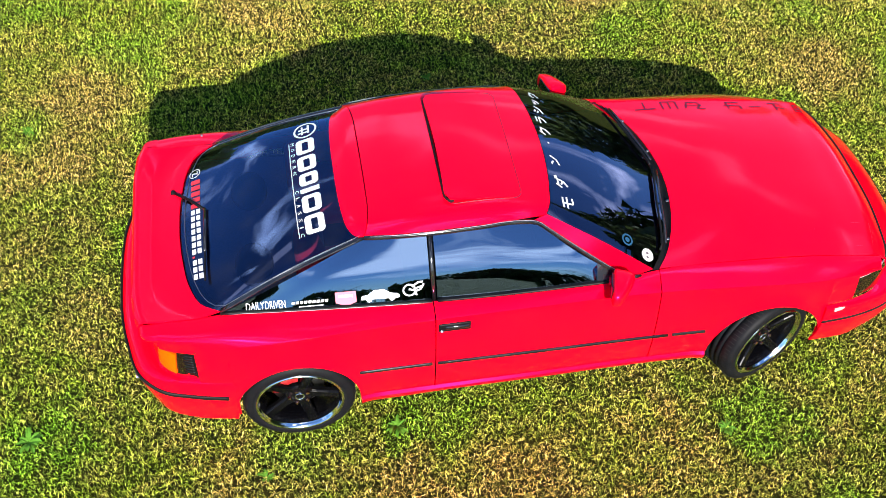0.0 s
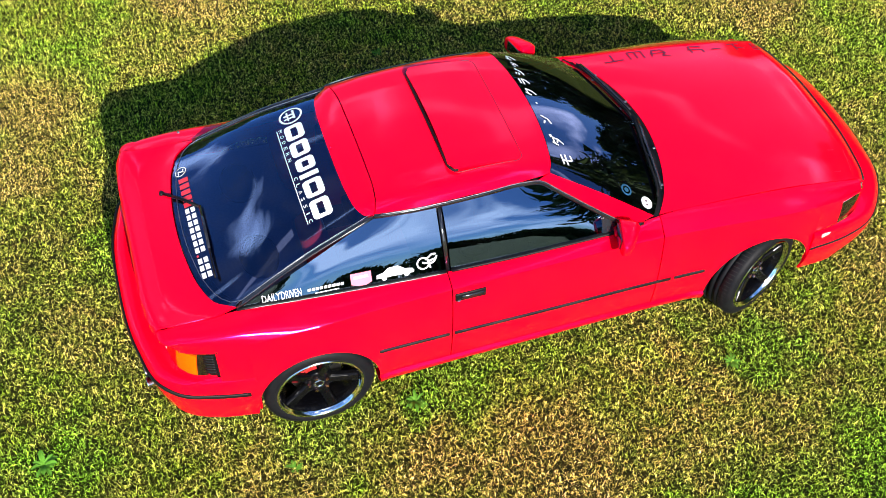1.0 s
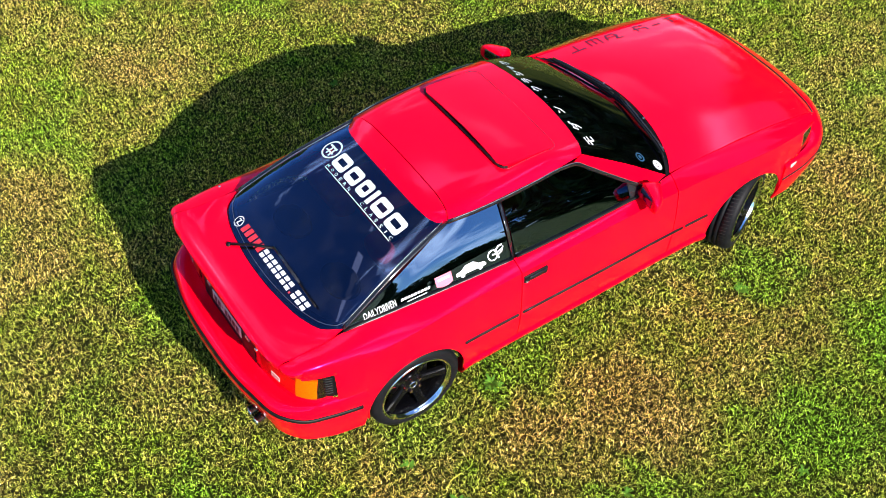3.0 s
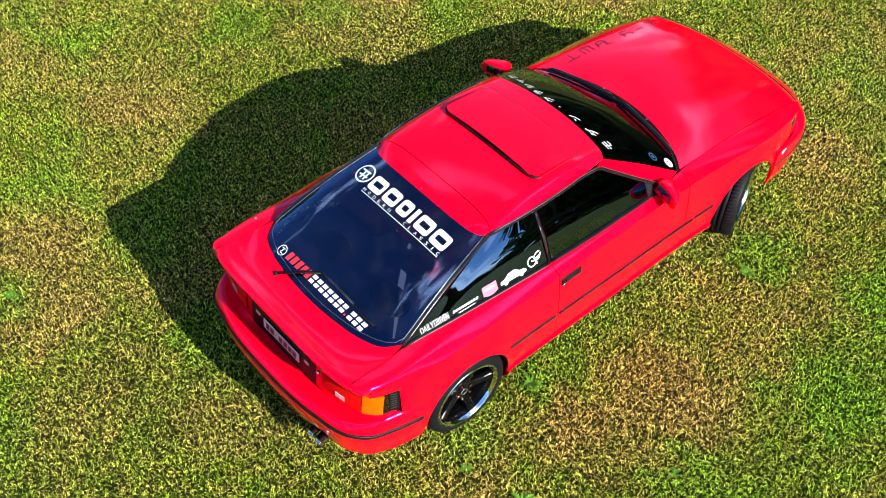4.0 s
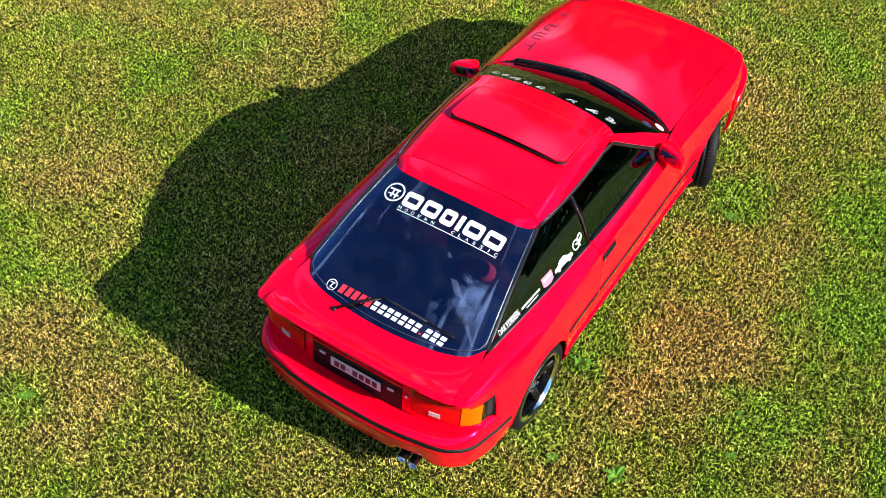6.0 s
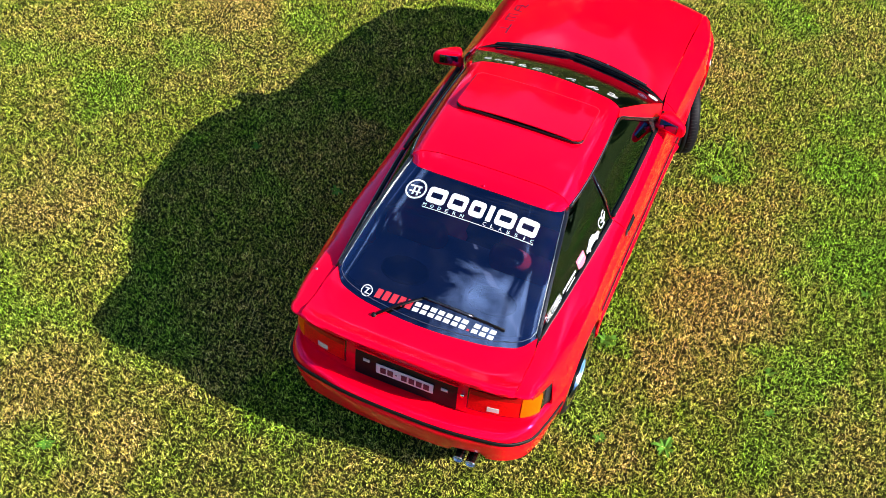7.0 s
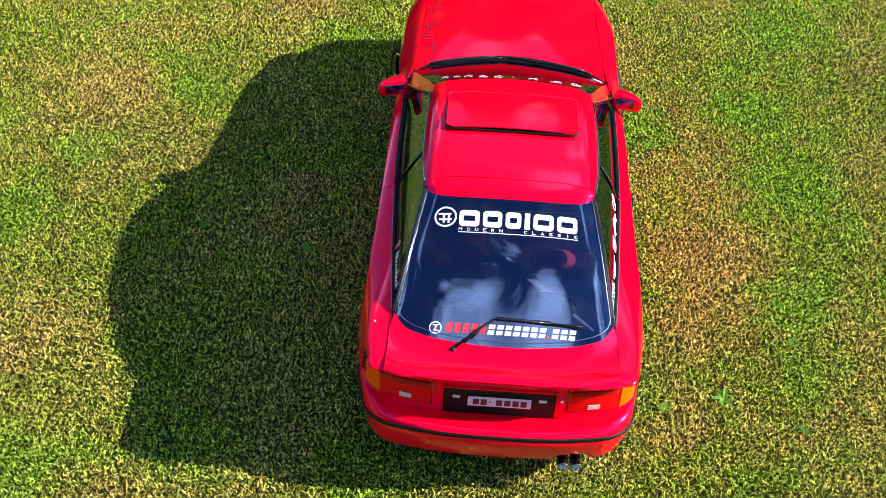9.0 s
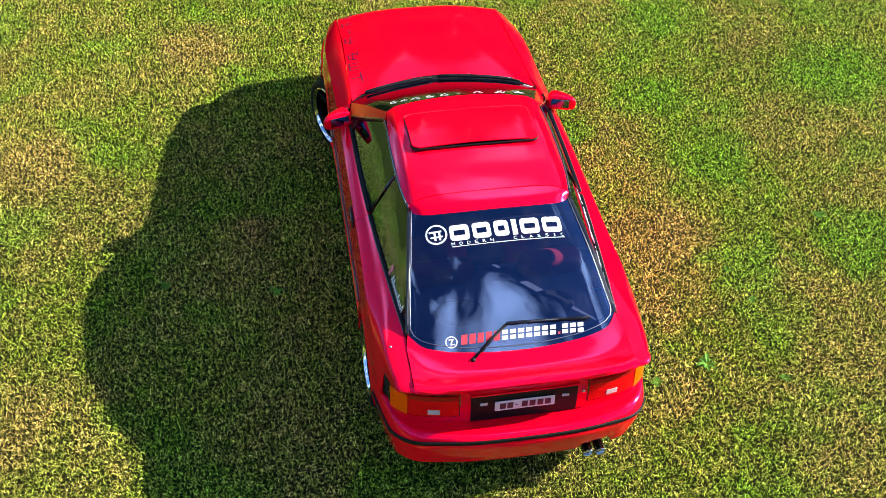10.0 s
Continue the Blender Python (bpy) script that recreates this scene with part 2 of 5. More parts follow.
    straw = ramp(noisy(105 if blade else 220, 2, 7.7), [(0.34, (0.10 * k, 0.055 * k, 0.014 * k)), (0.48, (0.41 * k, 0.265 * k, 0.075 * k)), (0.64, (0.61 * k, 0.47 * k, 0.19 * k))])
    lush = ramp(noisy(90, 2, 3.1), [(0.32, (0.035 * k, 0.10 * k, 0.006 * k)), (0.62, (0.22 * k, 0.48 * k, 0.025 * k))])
    dry = ramp(noisy(0.9, 7, 12.0), [(0.43, (0, 0, 0)), (0.57, (1, 1, 1))])
    spot = ramp(noisy(9, 5, 5.0), [(0.42, (0, 0, 0)), (0.58, (1, 1, 1))])
    part_dry = blend(blend((0.0, 0.0, 0.0), blend(dry, spot, 0.5), 0.75), patches(DRY_SPOTS, 0.88), 1.0, "LIGHTEN")
    c = blend(green, straw, part_dry)
    wet = ramp(noisy(1.5, 6, 31.0), [(0.51, (0, 0, 0)), (0.62, (1, 1, 1))])
    c = blend(c, lush, blend(blend((0.0, 0.0, 0.0), wet, 0.45), patches(FRESH_SPOTS, 0.68), 1.0, "LIGHTEN"))
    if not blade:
        # near-black mottling paints the deepest gaps
        gap_shade = ramp(noisy(26, 4, 9.0), [(0.40, (0, 0, 0)), (0.60, (0.9, 0.9, 0.9))])
        c = blend(c, (0.008, 0.010, 0.003), gap_shade)
        # beyond the stretch with single blades the sward itself closes over the soil
        vm = nt.nodes.new("ShaderNodeVectorMath")
        vm.operation = "DISTANCE"
        vm.inputs[1].default_value = (0.4, 0.6, 0.2)
        ln(tc.outputs["Object"], vm.inputs[0])
        rg = nt.nodes.new("ShaderNodeMapRange")
        rg.inputs["From Min"].default_value, rg.inputs["From Max"].default_value = 5.2, 7.6
        ln(vm.outputs["Value"], rg.inputs["Value"])
        sward = ramp(noisy(9, 6, 4.0), [(0.35, (0.055, 0.075, 0.007)), (0.65, (0.17, 0.18, 0.026))])
        c = blend(c, sward, rg.outputs["Result"])
    else:
        # each blade's own tone, old to fresh or bleached; the darkest carry painted shade
        geo = nt.nodes.new("ShaderNodeNewGeometry")
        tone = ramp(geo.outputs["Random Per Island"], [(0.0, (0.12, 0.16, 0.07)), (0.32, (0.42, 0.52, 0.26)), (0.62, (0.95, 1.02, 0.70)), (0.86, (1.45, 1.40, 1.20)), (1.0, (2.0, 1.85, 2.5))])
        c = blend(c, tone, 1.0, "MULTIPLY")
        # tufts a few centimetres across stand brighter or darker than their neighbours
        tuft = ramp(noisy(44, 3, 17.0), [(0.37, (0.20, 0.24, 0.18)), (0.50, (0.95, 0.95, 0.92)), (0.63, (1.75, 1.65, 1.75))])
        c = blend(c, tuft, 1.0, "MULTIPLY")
    ln(c, b.inputs["Base Color"])
    b.inputs["Roughness"].default_value = 0.75
    b.inputs["Specular IOR Level"].default_value = 0.14 if blade else 0.03
    if not blade:
        bp = nt.nodes.new("ShaderNodeBump")
        bp.inputs["Strength"].default_value, bp.inputs["Distance"].default_value = 0.9, 0.03
        ln(noisy(120, 4, 2.0), bp.inputs["Height"])
        ln(bp.outputs["Normal"], b.inputs["Normal"])
    else:
        # thin blades glow a little when lit from behind
        tl = nt.nodes.new("ShaderNodeBsdfTranslucent")
        mx = nt.nodes.new("ShaderNodeMixShader")
        mx.inputs["Fac"].default_value = 0.25
        ln(c, tl.inputs["Color"])
        ln(b.outputs["BSDF"], mx.inputs[1])
        ln(tl.outputs["BSDF"], mx.inputs[2])
        ln(mx.outputs["Shader"], nt.nodes["Material Output"].inputs["Surface"])
    return m


LAWN = grass_material("lawn_soil_shaded", False)
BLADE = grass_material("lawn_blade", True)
WEED = material("weed_leaf", (0.10, 0.26, 0.020), rough=0.7, spec=0.15, grain=0.45, grain_scale=60, bump=0.2)
BARK = material("bark", (0.09, 0.065, 0.045), rough=0.9, grain=0.5, grain_scale=12, bump=0.6, bump_scale=40)
LEAF = material("tree_leaf", (0.10, 0.15, 0.014), rough=0.6, grain=0.5, grain_scale=3)


# ---- tools ----
def shell(bm, thick):
    """Gives an open sheet its thickness inwards, with crisp edges."""
    bm.normal_update()
    rim = [e for e in bm.edges if len(e.link_faces) == 1]
    faces = list(bm.faces)
    inner = {v: bm.verts.new(v.co - v.normal * thick) for v in list(bm.verts)}
    for f in faces:
        bm.faces.new([inner[v] for v in reversed(f.verts)])
    for e in rim:
        lp = e.link_loops[0]
        a, b = lp.vert, lp.link_loop_next.vert
        bm.faces.new((b, a, inner[a], inner[b]))
    bm.normal_update()
    for e in bm.edges:
        if len(e.link_faces) == 2 and e.calc_face_angle(0.0) > 0.66:
            e.smooth = False


def part(name, bm, mat, parent, label="", smooth=True, thick=0.0, bevel=0.0):
    """Links a bmesh as one mesh object under a thing or part."""
    me = bpy.data.meshes.new(name)
    if thick:
        shell(bm, thick)
    if smooth:
        for f in bm.faces:
            f.smooth = True
    bm.to_mesh(me)
    bm.free()
    ob = new(name, me)
    if mat:
        me.materials.append(mat)
    if parent:
        ob.parent = parent
    if label:
        tagged(ob, label)
    if bevel:
        s = ob.modifiers.new("edge", "BEVEL")
        s.width, s.segments, s.limit_method = bevel, 2, "ANGLE"
    return ob


def table(rows):
    """A smooth function through (x, value) rows."""
    rows = sorted(rows)
    xs, ys = np.array([r[0] for r in rows], float), np.array([r[1] for r in rows], float)
    h, d = np.diff(xs), np.diff(ys) / np.diff(xs)
    m = np.empty(len(xs))
    m[0], m[-1] = d[0], d[-1]
    m[1:-1] = np.where(d[1:] * d[:-1] > 0, (d[1:] * h[:-1] + d[:-1] * h[1:]) / (h[:-1] + h[1:]), 0.0)
    m[1:-1] = np.clip(m[1:-1], -3 * np.minimum(abs(d[1:]), abs(d[:-1])), 3 * np.minimum(abs(d[1:]), abs(d[:-1])))

    def f(x):
        x = min(max(x, xs[0]), xs[-1])
        i = min(int(np.searchsorted(xs, x, side="right")) - 1, len(xs) - 2)
        t = (x - xs[i]) / h[i]
        return float((2 * t**3 - 3 * t**2 + 1) * ys[i] + (t**3 - 2 * t**2 + t) * h[i] * m[i] + (3 * t**2 - 2 * t**3) * ys[i + 1] + (t**3 - t**2) * h[i] * m[i + 1])

    return f


def spline(pts):
    """A smooth curve through points, by its length from 0 to 1."""
    p = np.array(pts, float)
    s = np.r_[0, np.cumsum(np.linalg.norm(np.diff(p, axis=0), axis=1))]
    s /= s[-1]
    d = np.diff(p, axis=0) / np.diff(s)[:, None]
    m = np.empty_like(p)
    m[0], m[-1] = d[0], d[-1]
    for i in range(1, len(p) - 1):
        a, b = s[i] - s[i - 1], s[i + 1] - s[i]
        m[i] = (d[i - 1] * b + d[i] * a) / (a + b)

    def f(u):
        u = min(max(u, 0.0), 1.0)
        i = min(int(np.searchsorted(s, u, side="right")) - 1, len(s) - 2)
        h = s[i + 1] - s[i]
        t = (u - s[i]) / h
        return (2 * t**3 - 3 * t**2 + 1) * p[i] + (t**3 - 2 * t**2 + t) * h * m[i] + (3 * t**2 - 2 * t**3) * p[i + 1] + (t**3 - t**2) * h * m[i + 1]

    return f


def whole(half):
    """A line across the car from its half, given from the middle outwards."""
    return [(x, -y, z) for x, y, z in reversed(half)] + list(half[1:] if half[0][1] == 0 else half)


def loft(*lines):
    """A surface P(u, v) through lines: u along them, v from the first to the last."""
    fs = [spline(l) for l in lines]
    last = {}

    def f(u, v):
        if len(fs) == 2:
            return fs[0](u) * (1 - v) + fs[1](u) * v
        if u not in last:
            if len(last) > 300:
                last.clear()
            last[u] = spline([g(u) for g in fs])
        return last[u](v)

    return f


def patch(surf, nu, nv, u0=0.0, u1=1.0, v0=0.0, v1=1.0, lift=0.0, centre=(0, 0, 0.5)):
    """A grid on a surface, facing away from the car's middle."""
    bm = bmesh.new()
    us, vs = np.linspace(u0, u1, nu + 1), np.linspace(v0, v1, nv + 1)
    p = np.array([[surf(u, v) for v in vs] for u in us])
    du, dv = np.gradient(p, axis=0), np.gradient(p, axis=1)
    n = np.cross(du, dv)
    n /= np.linalg.norm(n, axis=-1, keepdims=True) + 1e-12
    mid = (nu // 2, nv // 2)
    out = float(n[mid] @ (p[mid] - np.array(centre))) > 0
    if lift:
        p = p + n * (lift if out else -lift)
    g = [[bm.verts.new(q) for q in row] for row in p]
    for i in range(nu):
        for j in range(nv):
            q = (g[i][j], g[i + 1][j], g[i + 1][j + 1], g[i][j + 1])
            bm.faces.new(q if out else q[::-1])
    return bm


def mirrored(surf):
    return lambda u, v: surf(u, v) * np.array((1, -1, 1))


def sweep(pts, w, h, up=(0, 0, 1), bm=None, closed=False):
    """A bar of rounded section w across and h along 'up', along points."""
    bm = bm or bmesh.new()
    p = [Vector(q) for q in pts]
    rings = []
    n = len(p)
    for i in range(n):
        a, b = (p[i - 1], p[(i + 1) % n]) if closed else (p[max(i - 1, 0)], p[min(i + 1, n - 1)])
        t = (b - a).normalized()
        side = t.cross(Vector(up)).normalized()
        top = side.cross(t).normalized()
        ring = []
        for k in range(8):
            ang = math.pi / 8 + k * math.pi / 4
            c, s = math.cos(ang), math.sin(ang)
            c, s = math.copysign(abs(c) ** 0.6, c), math.copysign(abs(s) ** 0.6, s)
            ring.append(bm.verts.new(p[i] + side * c * w / 2 + top * s * h / 2))
        rings.append(ring)
    for i in range(n if closed else n - 1):
        a, b = rings[i], rings[(i + 1) % n]
        for k in range(8):
            bm.faces.new((a[k], a[(k + 1) % 8], b[(k + 1) % 8], b[k]))
    if not closed:
        bm.faces.new(rings[0][::-1])
        bm.faces.new(rings[-1])
    bmesh.ops.recalc_face_normals(bm, faces=bm.faces)
    return bm


def box(sx, sy, sz, at=(0, 0, 0), bevel=0.0, seg=2, bm=None, turn=None):
    t = bmesh.new()
    bmesh.ops.create_cube(t, size=1.0)
    bmesh.ops.scale(t, vec=(sx, sy, sz), verts=t.verts)
    if bevel:
        bmesh.ops.bevel(t, geom=t.edges[:], offset=bevel, segments=seg, affect="EDGES", profile=0.5)
    if turn:
        bmesh.ops.transform(t, matrix=turn, verts=t.verts)
    bmesh.ops.translate(t, vec=at, verts=t.verts)
    if bm is None:
        return t
    me = bpy.data.meshes.new("tmp")
    t.to_mesh(me)
    t.free()
    bm.from_mesh(me)
    bpy.data.meshes.remove(me)
    return bm


def lathe(rows, seg=48, axis="y", bm=None):
    """A turned shape from (radius, distance along the axis) rows."""
    bm = bm or bmesh.new()
    rings = []
    for r, d in rows:
        ring = []
        for k in range(seg):
            a = 2 * math.pi * k / seg
            c, s = r * math.cos(a), r * math.sin(a)
            ring.append(bm.verts.new((c, d, s) if axis == "y" else ((d, c, s) if axis == "x" else (c, s, d))))
        rings.append(ring)
    for a, b in zip(rings, rings[1:]):
        for k in range(seg):
            bm.faces.new((a[k], a[(k + 1) % seg], b[(k + 1) % seg], b[k]))
    bmesh.ops.recalc_face_normals(bm, faces=bm.faces)
    return bm


# ---- the car's lines (nose towards +x, the left side at +y) ----
WB, HUB_Z, ARCH = 1.2625, 0.290, 0.318
y_mid = table([(-2.0, 0.60), (-1.9, 0.700), (-1.79, 0.762), (-1.6, 0.806), (-1.26, 0.815), (-0.9, 0.806), (-0.5, 0.800), (0, 0.795), (0.6, 0.786),
               (1.0, 0.788), (1.26, 0.792), (1.52, 0.780), (1.76, 0.740), (1.9, 0.700)])
z_cr = table([(-1.95, 0.764), (-1.75, 0.766), (-1.45, 0.782), (-1.1, 0.800), (-0.55, 0.812), (0, 0.816), (0.6, 0.804), (1.0, 0.780), (1.5, 0.738), (1.76, 0.708), (1.9, 0.69)])
y_top = table([(-1.95, 0.628), (-1.75, 0.630), (-1.6, 0.618), (-1.3, 0.640), (-1.0, 0.662), (-0.534, 0.689), (0, 0.700), (0.33, 0.700), (0.58, 0.676), (0.7, 0.660),
               (1.0, 0.648), (1.5, 0.636), (1.9, 0.628)])
z_top = table([(-1.95, 0.853), (-1.85, 0.850), (-1.75, 0.848), (-1.6, 0.850), (-1.0, 0.852), (-0.5, 0.852), (0.33, 0.858), (0.58, 0.876), (0.7, 0.870), (1.0, 0.848), (1.5, 0.800), (1.9, 0.728)])


flare = table([(-1.95, 0.055), (-1.90, 0.038), (-1.80, 0.012), (-1.70, 0.0), (-1.2, 0.0)])
y_lip = table([(-1.95, 0.708), (-1.90, 0.731), (-1.83, 0.744), (-1.65, 0.750), (-1.40, 0.750), (-1.2, 0.750)])   # upper edge of the rear shoulder


def y_side(x, z):
    """The half width of the body's side."""
    m, zc = y_mid(x), z_cr(x)
    y = table([(0.12, m - 0.045), (0.30, m - 0.010), (0.48, m), (0.66, m - 0.007), (zc, m - 0.024 + flare(x))])(z)
    for wx in (-WB, WB):
        r = math.hypot(x - wx, z - HUB_Z)
        y += 0.010 * math.exp(-((r - ARCH - 0.01) / 0.030) ** 2)
    return y


def z_foot(x):
    """The lower edge of the painted side: sill, wheel arch, top of bumper."""
    for wx in (-WB, WB):
        if abs(x - wx) <= ARCH:
            return max(HUB_Z + math.sqrt(max(ARCH**2 - (x - wx) ** 2, 0.0)), 0.24)
    if x < -WB - ARCH:
        return 0.535 if x > -1.745 else 0.742
    if x > WB + ARCH:
        return 0.545 if x < 1.735 else 0.692
    return 0.24


def side_row(x, rows=9):
    """One section of the side, from its foot over the shoulder crease to the glass or bonnet."""
    z0, zc = z_foot(x), z_cr(x)
    zs = [z0 + (zc - z0) * k / rows for k in range(rows)] + [zc - 0.006, zc]
    pts = [(x, y_side(x, z), z) for z in zs]
    a = Vector((y_side(x, zc), zc))
    d = Vector((y_top(x), z_top(x)))
    b, c = a + Vector((-0.022, 0.017)), d + Vector((0.034, -0.007))
    w = min(max((-1.08 - x) / 0.60, 0.0), 1.0)
    w = w * w * (3 - 2 * w)
    b, c = b.lerp(Vector((y_lip(x) + 0.006, 0.852)), w), c.lerp(Vector((y_lip(x) - 0.004, 0.851)), w)
    for t in (0.05, 0.13, 0.24, 0.36, 0.48, 0.60, 0.72, 0.86, 1.0):
        q = a * (1 - t) ** 3 + b * 3 * t * (1 - t) ** 2 + c * 3 * t * t * (1 - t) + d * t**3
        pts.append((x, q.x, q.y))
    return pts


def side_panel(name, x0, x1, sign, parent, label=""):
    xs = set(np.linspace(x0, x1, max(4, int(abs(x1 - x0) / 0.05))).tolist())
    for wx in (-WB, WB):
        for k in range(0, 25):
            x = wx - ARCH * math.cos(math.pi * k / 24)
            if x0 < x < x1:
                xs.add(x)
        for e in (-0.0015, 0.0015):
            for x in (wx - ARCH + e, wx + ARCH + e):
                if x0 < x < x1:
                    xs.add(x)
    for x in (-1.747, -1.743, 1.733, 1.737):
        if x0 < x < x1:
            xs.add(x)
    bm = bmesh.new()
    g = [[bm.verts.new((p[0], p[1] * sign, p[2])) for p in side_row(x)] for x in sorted(xs)]
    for a, b in zip(g, g[1:]):
        for k in range(len(a) - 1):
            q = (a[k], a[k + 1], b[k + 1], b[k])
            bm.faces.new(q if sign < 0 else q[::-1])
    bmesh.ops.remove_doubles(bm, verts=bm.verts, dist=1e-5)
    if sum(f.normal.y * f.calc_area() for f in bm.faces) * sign < 0:
        bmesh.ops.reverse_faces(bm, faces=bm.faces)
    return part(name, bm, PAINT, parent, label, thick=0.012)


car = tagged(new("car"), "red three-door liftback coupe with tinted windows parked on a lawn", "car")

# ---- lower shell, dark inside ----
tub = bmesh.new()
for sx, sy, sz, at in ((3.78, 1.02, 0.44, (0.02, 0, 0.45)), (1.80, 1.44, 0.50, (0.0, 0, 0.46))):
    box(sx, sy, sz, at, 0.02, bm=tub)
part("underbody", tub, UNDER, car, "dark underbody and wheel wells")

doors = {}
for sign in (-1, 1):
    side_panel("front_fender", 0.623, 1.885, sign, car)
    doors[sign] = side_panel("door", -0.548, 0.617, sign, car)
    side_panel("rear_quarter", -1.908, -0.554, sign, car)
    # skirt under the doors
    lines = []
    for dz, dy in ((0.275, 0.000), (0.262, 0.014), (0.225, 0.012), (0.0, -0.016), (-0.002, -0.10)):
        line = []
        for x in np.linspace(-0.94, 0.94, 33):
            foot = 0.167 + 0.040 * max(0.0, 1 - ((x - 0.12) / 0.80) ** 2)
            z = dz if dz > 0.2 else foot + dz
            line.append((x, sign * (y_side(x, max(z, 0.17)) + dy), z))
        lines.append(line)
    part("side_skirt", patch(loft(*lines), 32, 10, centre=(0, 0, 0.4)), PAINT, car, thick=0.008)

# ---- bumpers ----
FB = [[(1.99, 0, 0.70), (1.98, 0.40, 0.685), (1.955, 0.60, 0.625), (1.87, 0.700, 0.557), (1.74, 0.750, 0.548), (1.574, 0.776, 0.542)],
      [(2.200, 0, 0.565), (2.190, 0.25, 0.56), (2.145, 0.50, 0.55), (1.99, 0.698, 0.54), (1.80, 0.760, 0.535), (1.574, 0.786, 0.532)],
      [(2.225, 0, 0.47), (2.212, 0.25, 0.47), (2.165, 0.50, 0.47), (2.01, 0.704, 0.47), (1.82, 0.765, 0.47), (1.574, 0.790, 0.47)],
      [(2.20, 0, 0.28), (2.19, 0.25, 0.28), (2.14, 0.48, 0.28), (2.00, 0.682, 0.29), (1.82, 0.750, 0.30), (1.572, 0.785, 0.32)],
      [(2.15, 0, 0.18), (2.14, 0.25, 0.18), (2.10, 0.46, 0.185), (1.97, 0.652, 0.20), (1.81, 0.728, 0.21), (1.560, 0.767, 0.235)]]
front_bumper_surf = loft(*[whole(l) for l in FB])
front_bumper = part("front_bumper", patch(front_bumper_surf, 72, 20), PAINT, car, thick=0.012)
RB = [[(-1.985, 0, 0.512), (-1.975, 0.40, 0.514), (-1.935, 0.61, 0.522), (-1.87, 0.700, 0.530), (-1.76, 0.748, 0.535), (-1.573, 0.798, 0.537)],
      [(-2.128, 0, 0.528), (-2.088, 0.45, 0.528), (-2.015, 0.645, 0.527), (-1.935, 0.716, 0.526), (-1.79, 0.762, 0.526), (-1.573, 0.805, 0.526)],
      [(-2.156, 0, 0.492), (-2.112, 0.45, 0.490), (-2.035, 0.660, 0.488), (-1.95, 0.727, 0.487), (-1.80, 0.771, 0.490), (-1.573, 0.812, 0.498)],
      [(-2.146, 0, 0.40), (-2.103, 0.45, 0.39), (-2.030, 0.655, 0.37), (-1.955, 0.724, 0.36), (-1.80, 0.767, 0.36), (-1.573, 0.810, 0.36)],
      [(-2.118, 0, 0.300), (-2.080, 0.43, 0.282), (-2.012, 0.630, 0.248), (-1.938, 0.700, 0.222), (-1.80, 0.745, 0.190), (-1.590, 0.770, 0.165)]]
rear_bumper_surf = loft(*[whole(l) for l in RB])
bumper_bm = patch(rear_bumper_surf, 96, 20)
for v in bumper_bm.verts:
    # notch over the exhaust
    if v.co.x < -1.9 and -0.515 < v.co.y < -0.330 and v.co.z < 0.37:
        v.co.z = max(v.co.z, 0.335)
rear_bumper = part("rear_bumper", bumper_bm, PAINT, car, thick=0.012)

# ---- bonnet ----
HOOD = [[(0.832, 0, 0.888), (0.815, 0.20, 0.886), (0.765, 0.40, 0.881), (0.690, 0.570, 0.874), (0.628, 0.655, 0.868)],
        [(1.05, 0, 0.889), (1.05, 0.25, 0.886), (1.03, 0.45, 0.872), (1.01, 0.58, 0.856), (1.0, 0.643, 0.848)],
        [(1.50, 0, 0.850), (1.50, 0.25, 0.846), (1.49, 0.45, 0.828), (1.48, 0.57, 0.808), (1.47, 0.628, 0.801)],
        [(1.80, 0, 0.800), (1.80, 0.25, 0.796), (1.79, 0.45, 0.780), (1.775, 0.57, 0.764), (1.765, 0.628, 0.757)],
        [(1.955, 0, 0.755), (1.950, 0.25, 0.752), (1.935, 0.42, 0.742), (1.915, 0.56, 0.728), (1.900, 0.622, 0.722)],
        [(1.995, 0, 0.722), (1.990, 0.25, 0.720), (1.972, 0.42, 0.713), (1.948, 0.56, 0.704), (1.925, 0.622, 0.700)]]
hood_surf = loft(*[whole(l) for l in HOOD])
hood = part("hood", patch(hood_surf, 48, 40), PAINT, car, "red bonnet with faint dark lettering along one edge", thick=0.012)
for sign in (-1, 1):
    # lid of the retracted headlamp, a thin raised outline on the bonnet
    rim = []
    for a, b in ((0.05, 0.66), (0.05, 0.93), (0.17, 0.93), (0.175, 0.66)):
        rim.append((a, b))
    line = []
    for (a0, b0), (a1, b1) in zip(rim, rim[1:] + rim[:1]):
        for k in range(6):
            t = k / 6
            u = a0 + (a1 - a0) * t
            line.append(tuple(hood_surf(u if sign < 0 else 1 - u, b0 + (b1 - b0) * t) + np.array((0, 0, -0.0015))))
    part("headlamp_lid_seam", sweep(line, 0.0028, 0.0028, closed=True), FADED, hood, "narrow dark seam round a headlamp lid")

# ---- roof, windscreen and tailgate ----
ws_low = [(0.785, 0, 0.882), (0.766, 0.20, 0.881), (0.716, 0.42, 0.880), (0.648, 0.58, 0.879), (0.590, 0.662, 0.878)]
ws_top = [(0.118, 0, 1.222), (0.112, 0.17, 1.219), (0.092, 0.34, 1.212), (0.064, 0.46, 1.201), (0.045, 0.494, 1.190)]
ws_mid = [((a[0] + b[0]) / 2 + 0.006, (a[1] + b[1]) / 2 + 0.004, (a[2] + b[2]) / 2 + 0.008) for a, b in zip(ws_low, ws_top)]
screen_surf = loft(whole(ws_low), whole(ws_mid), whole(ws_top))
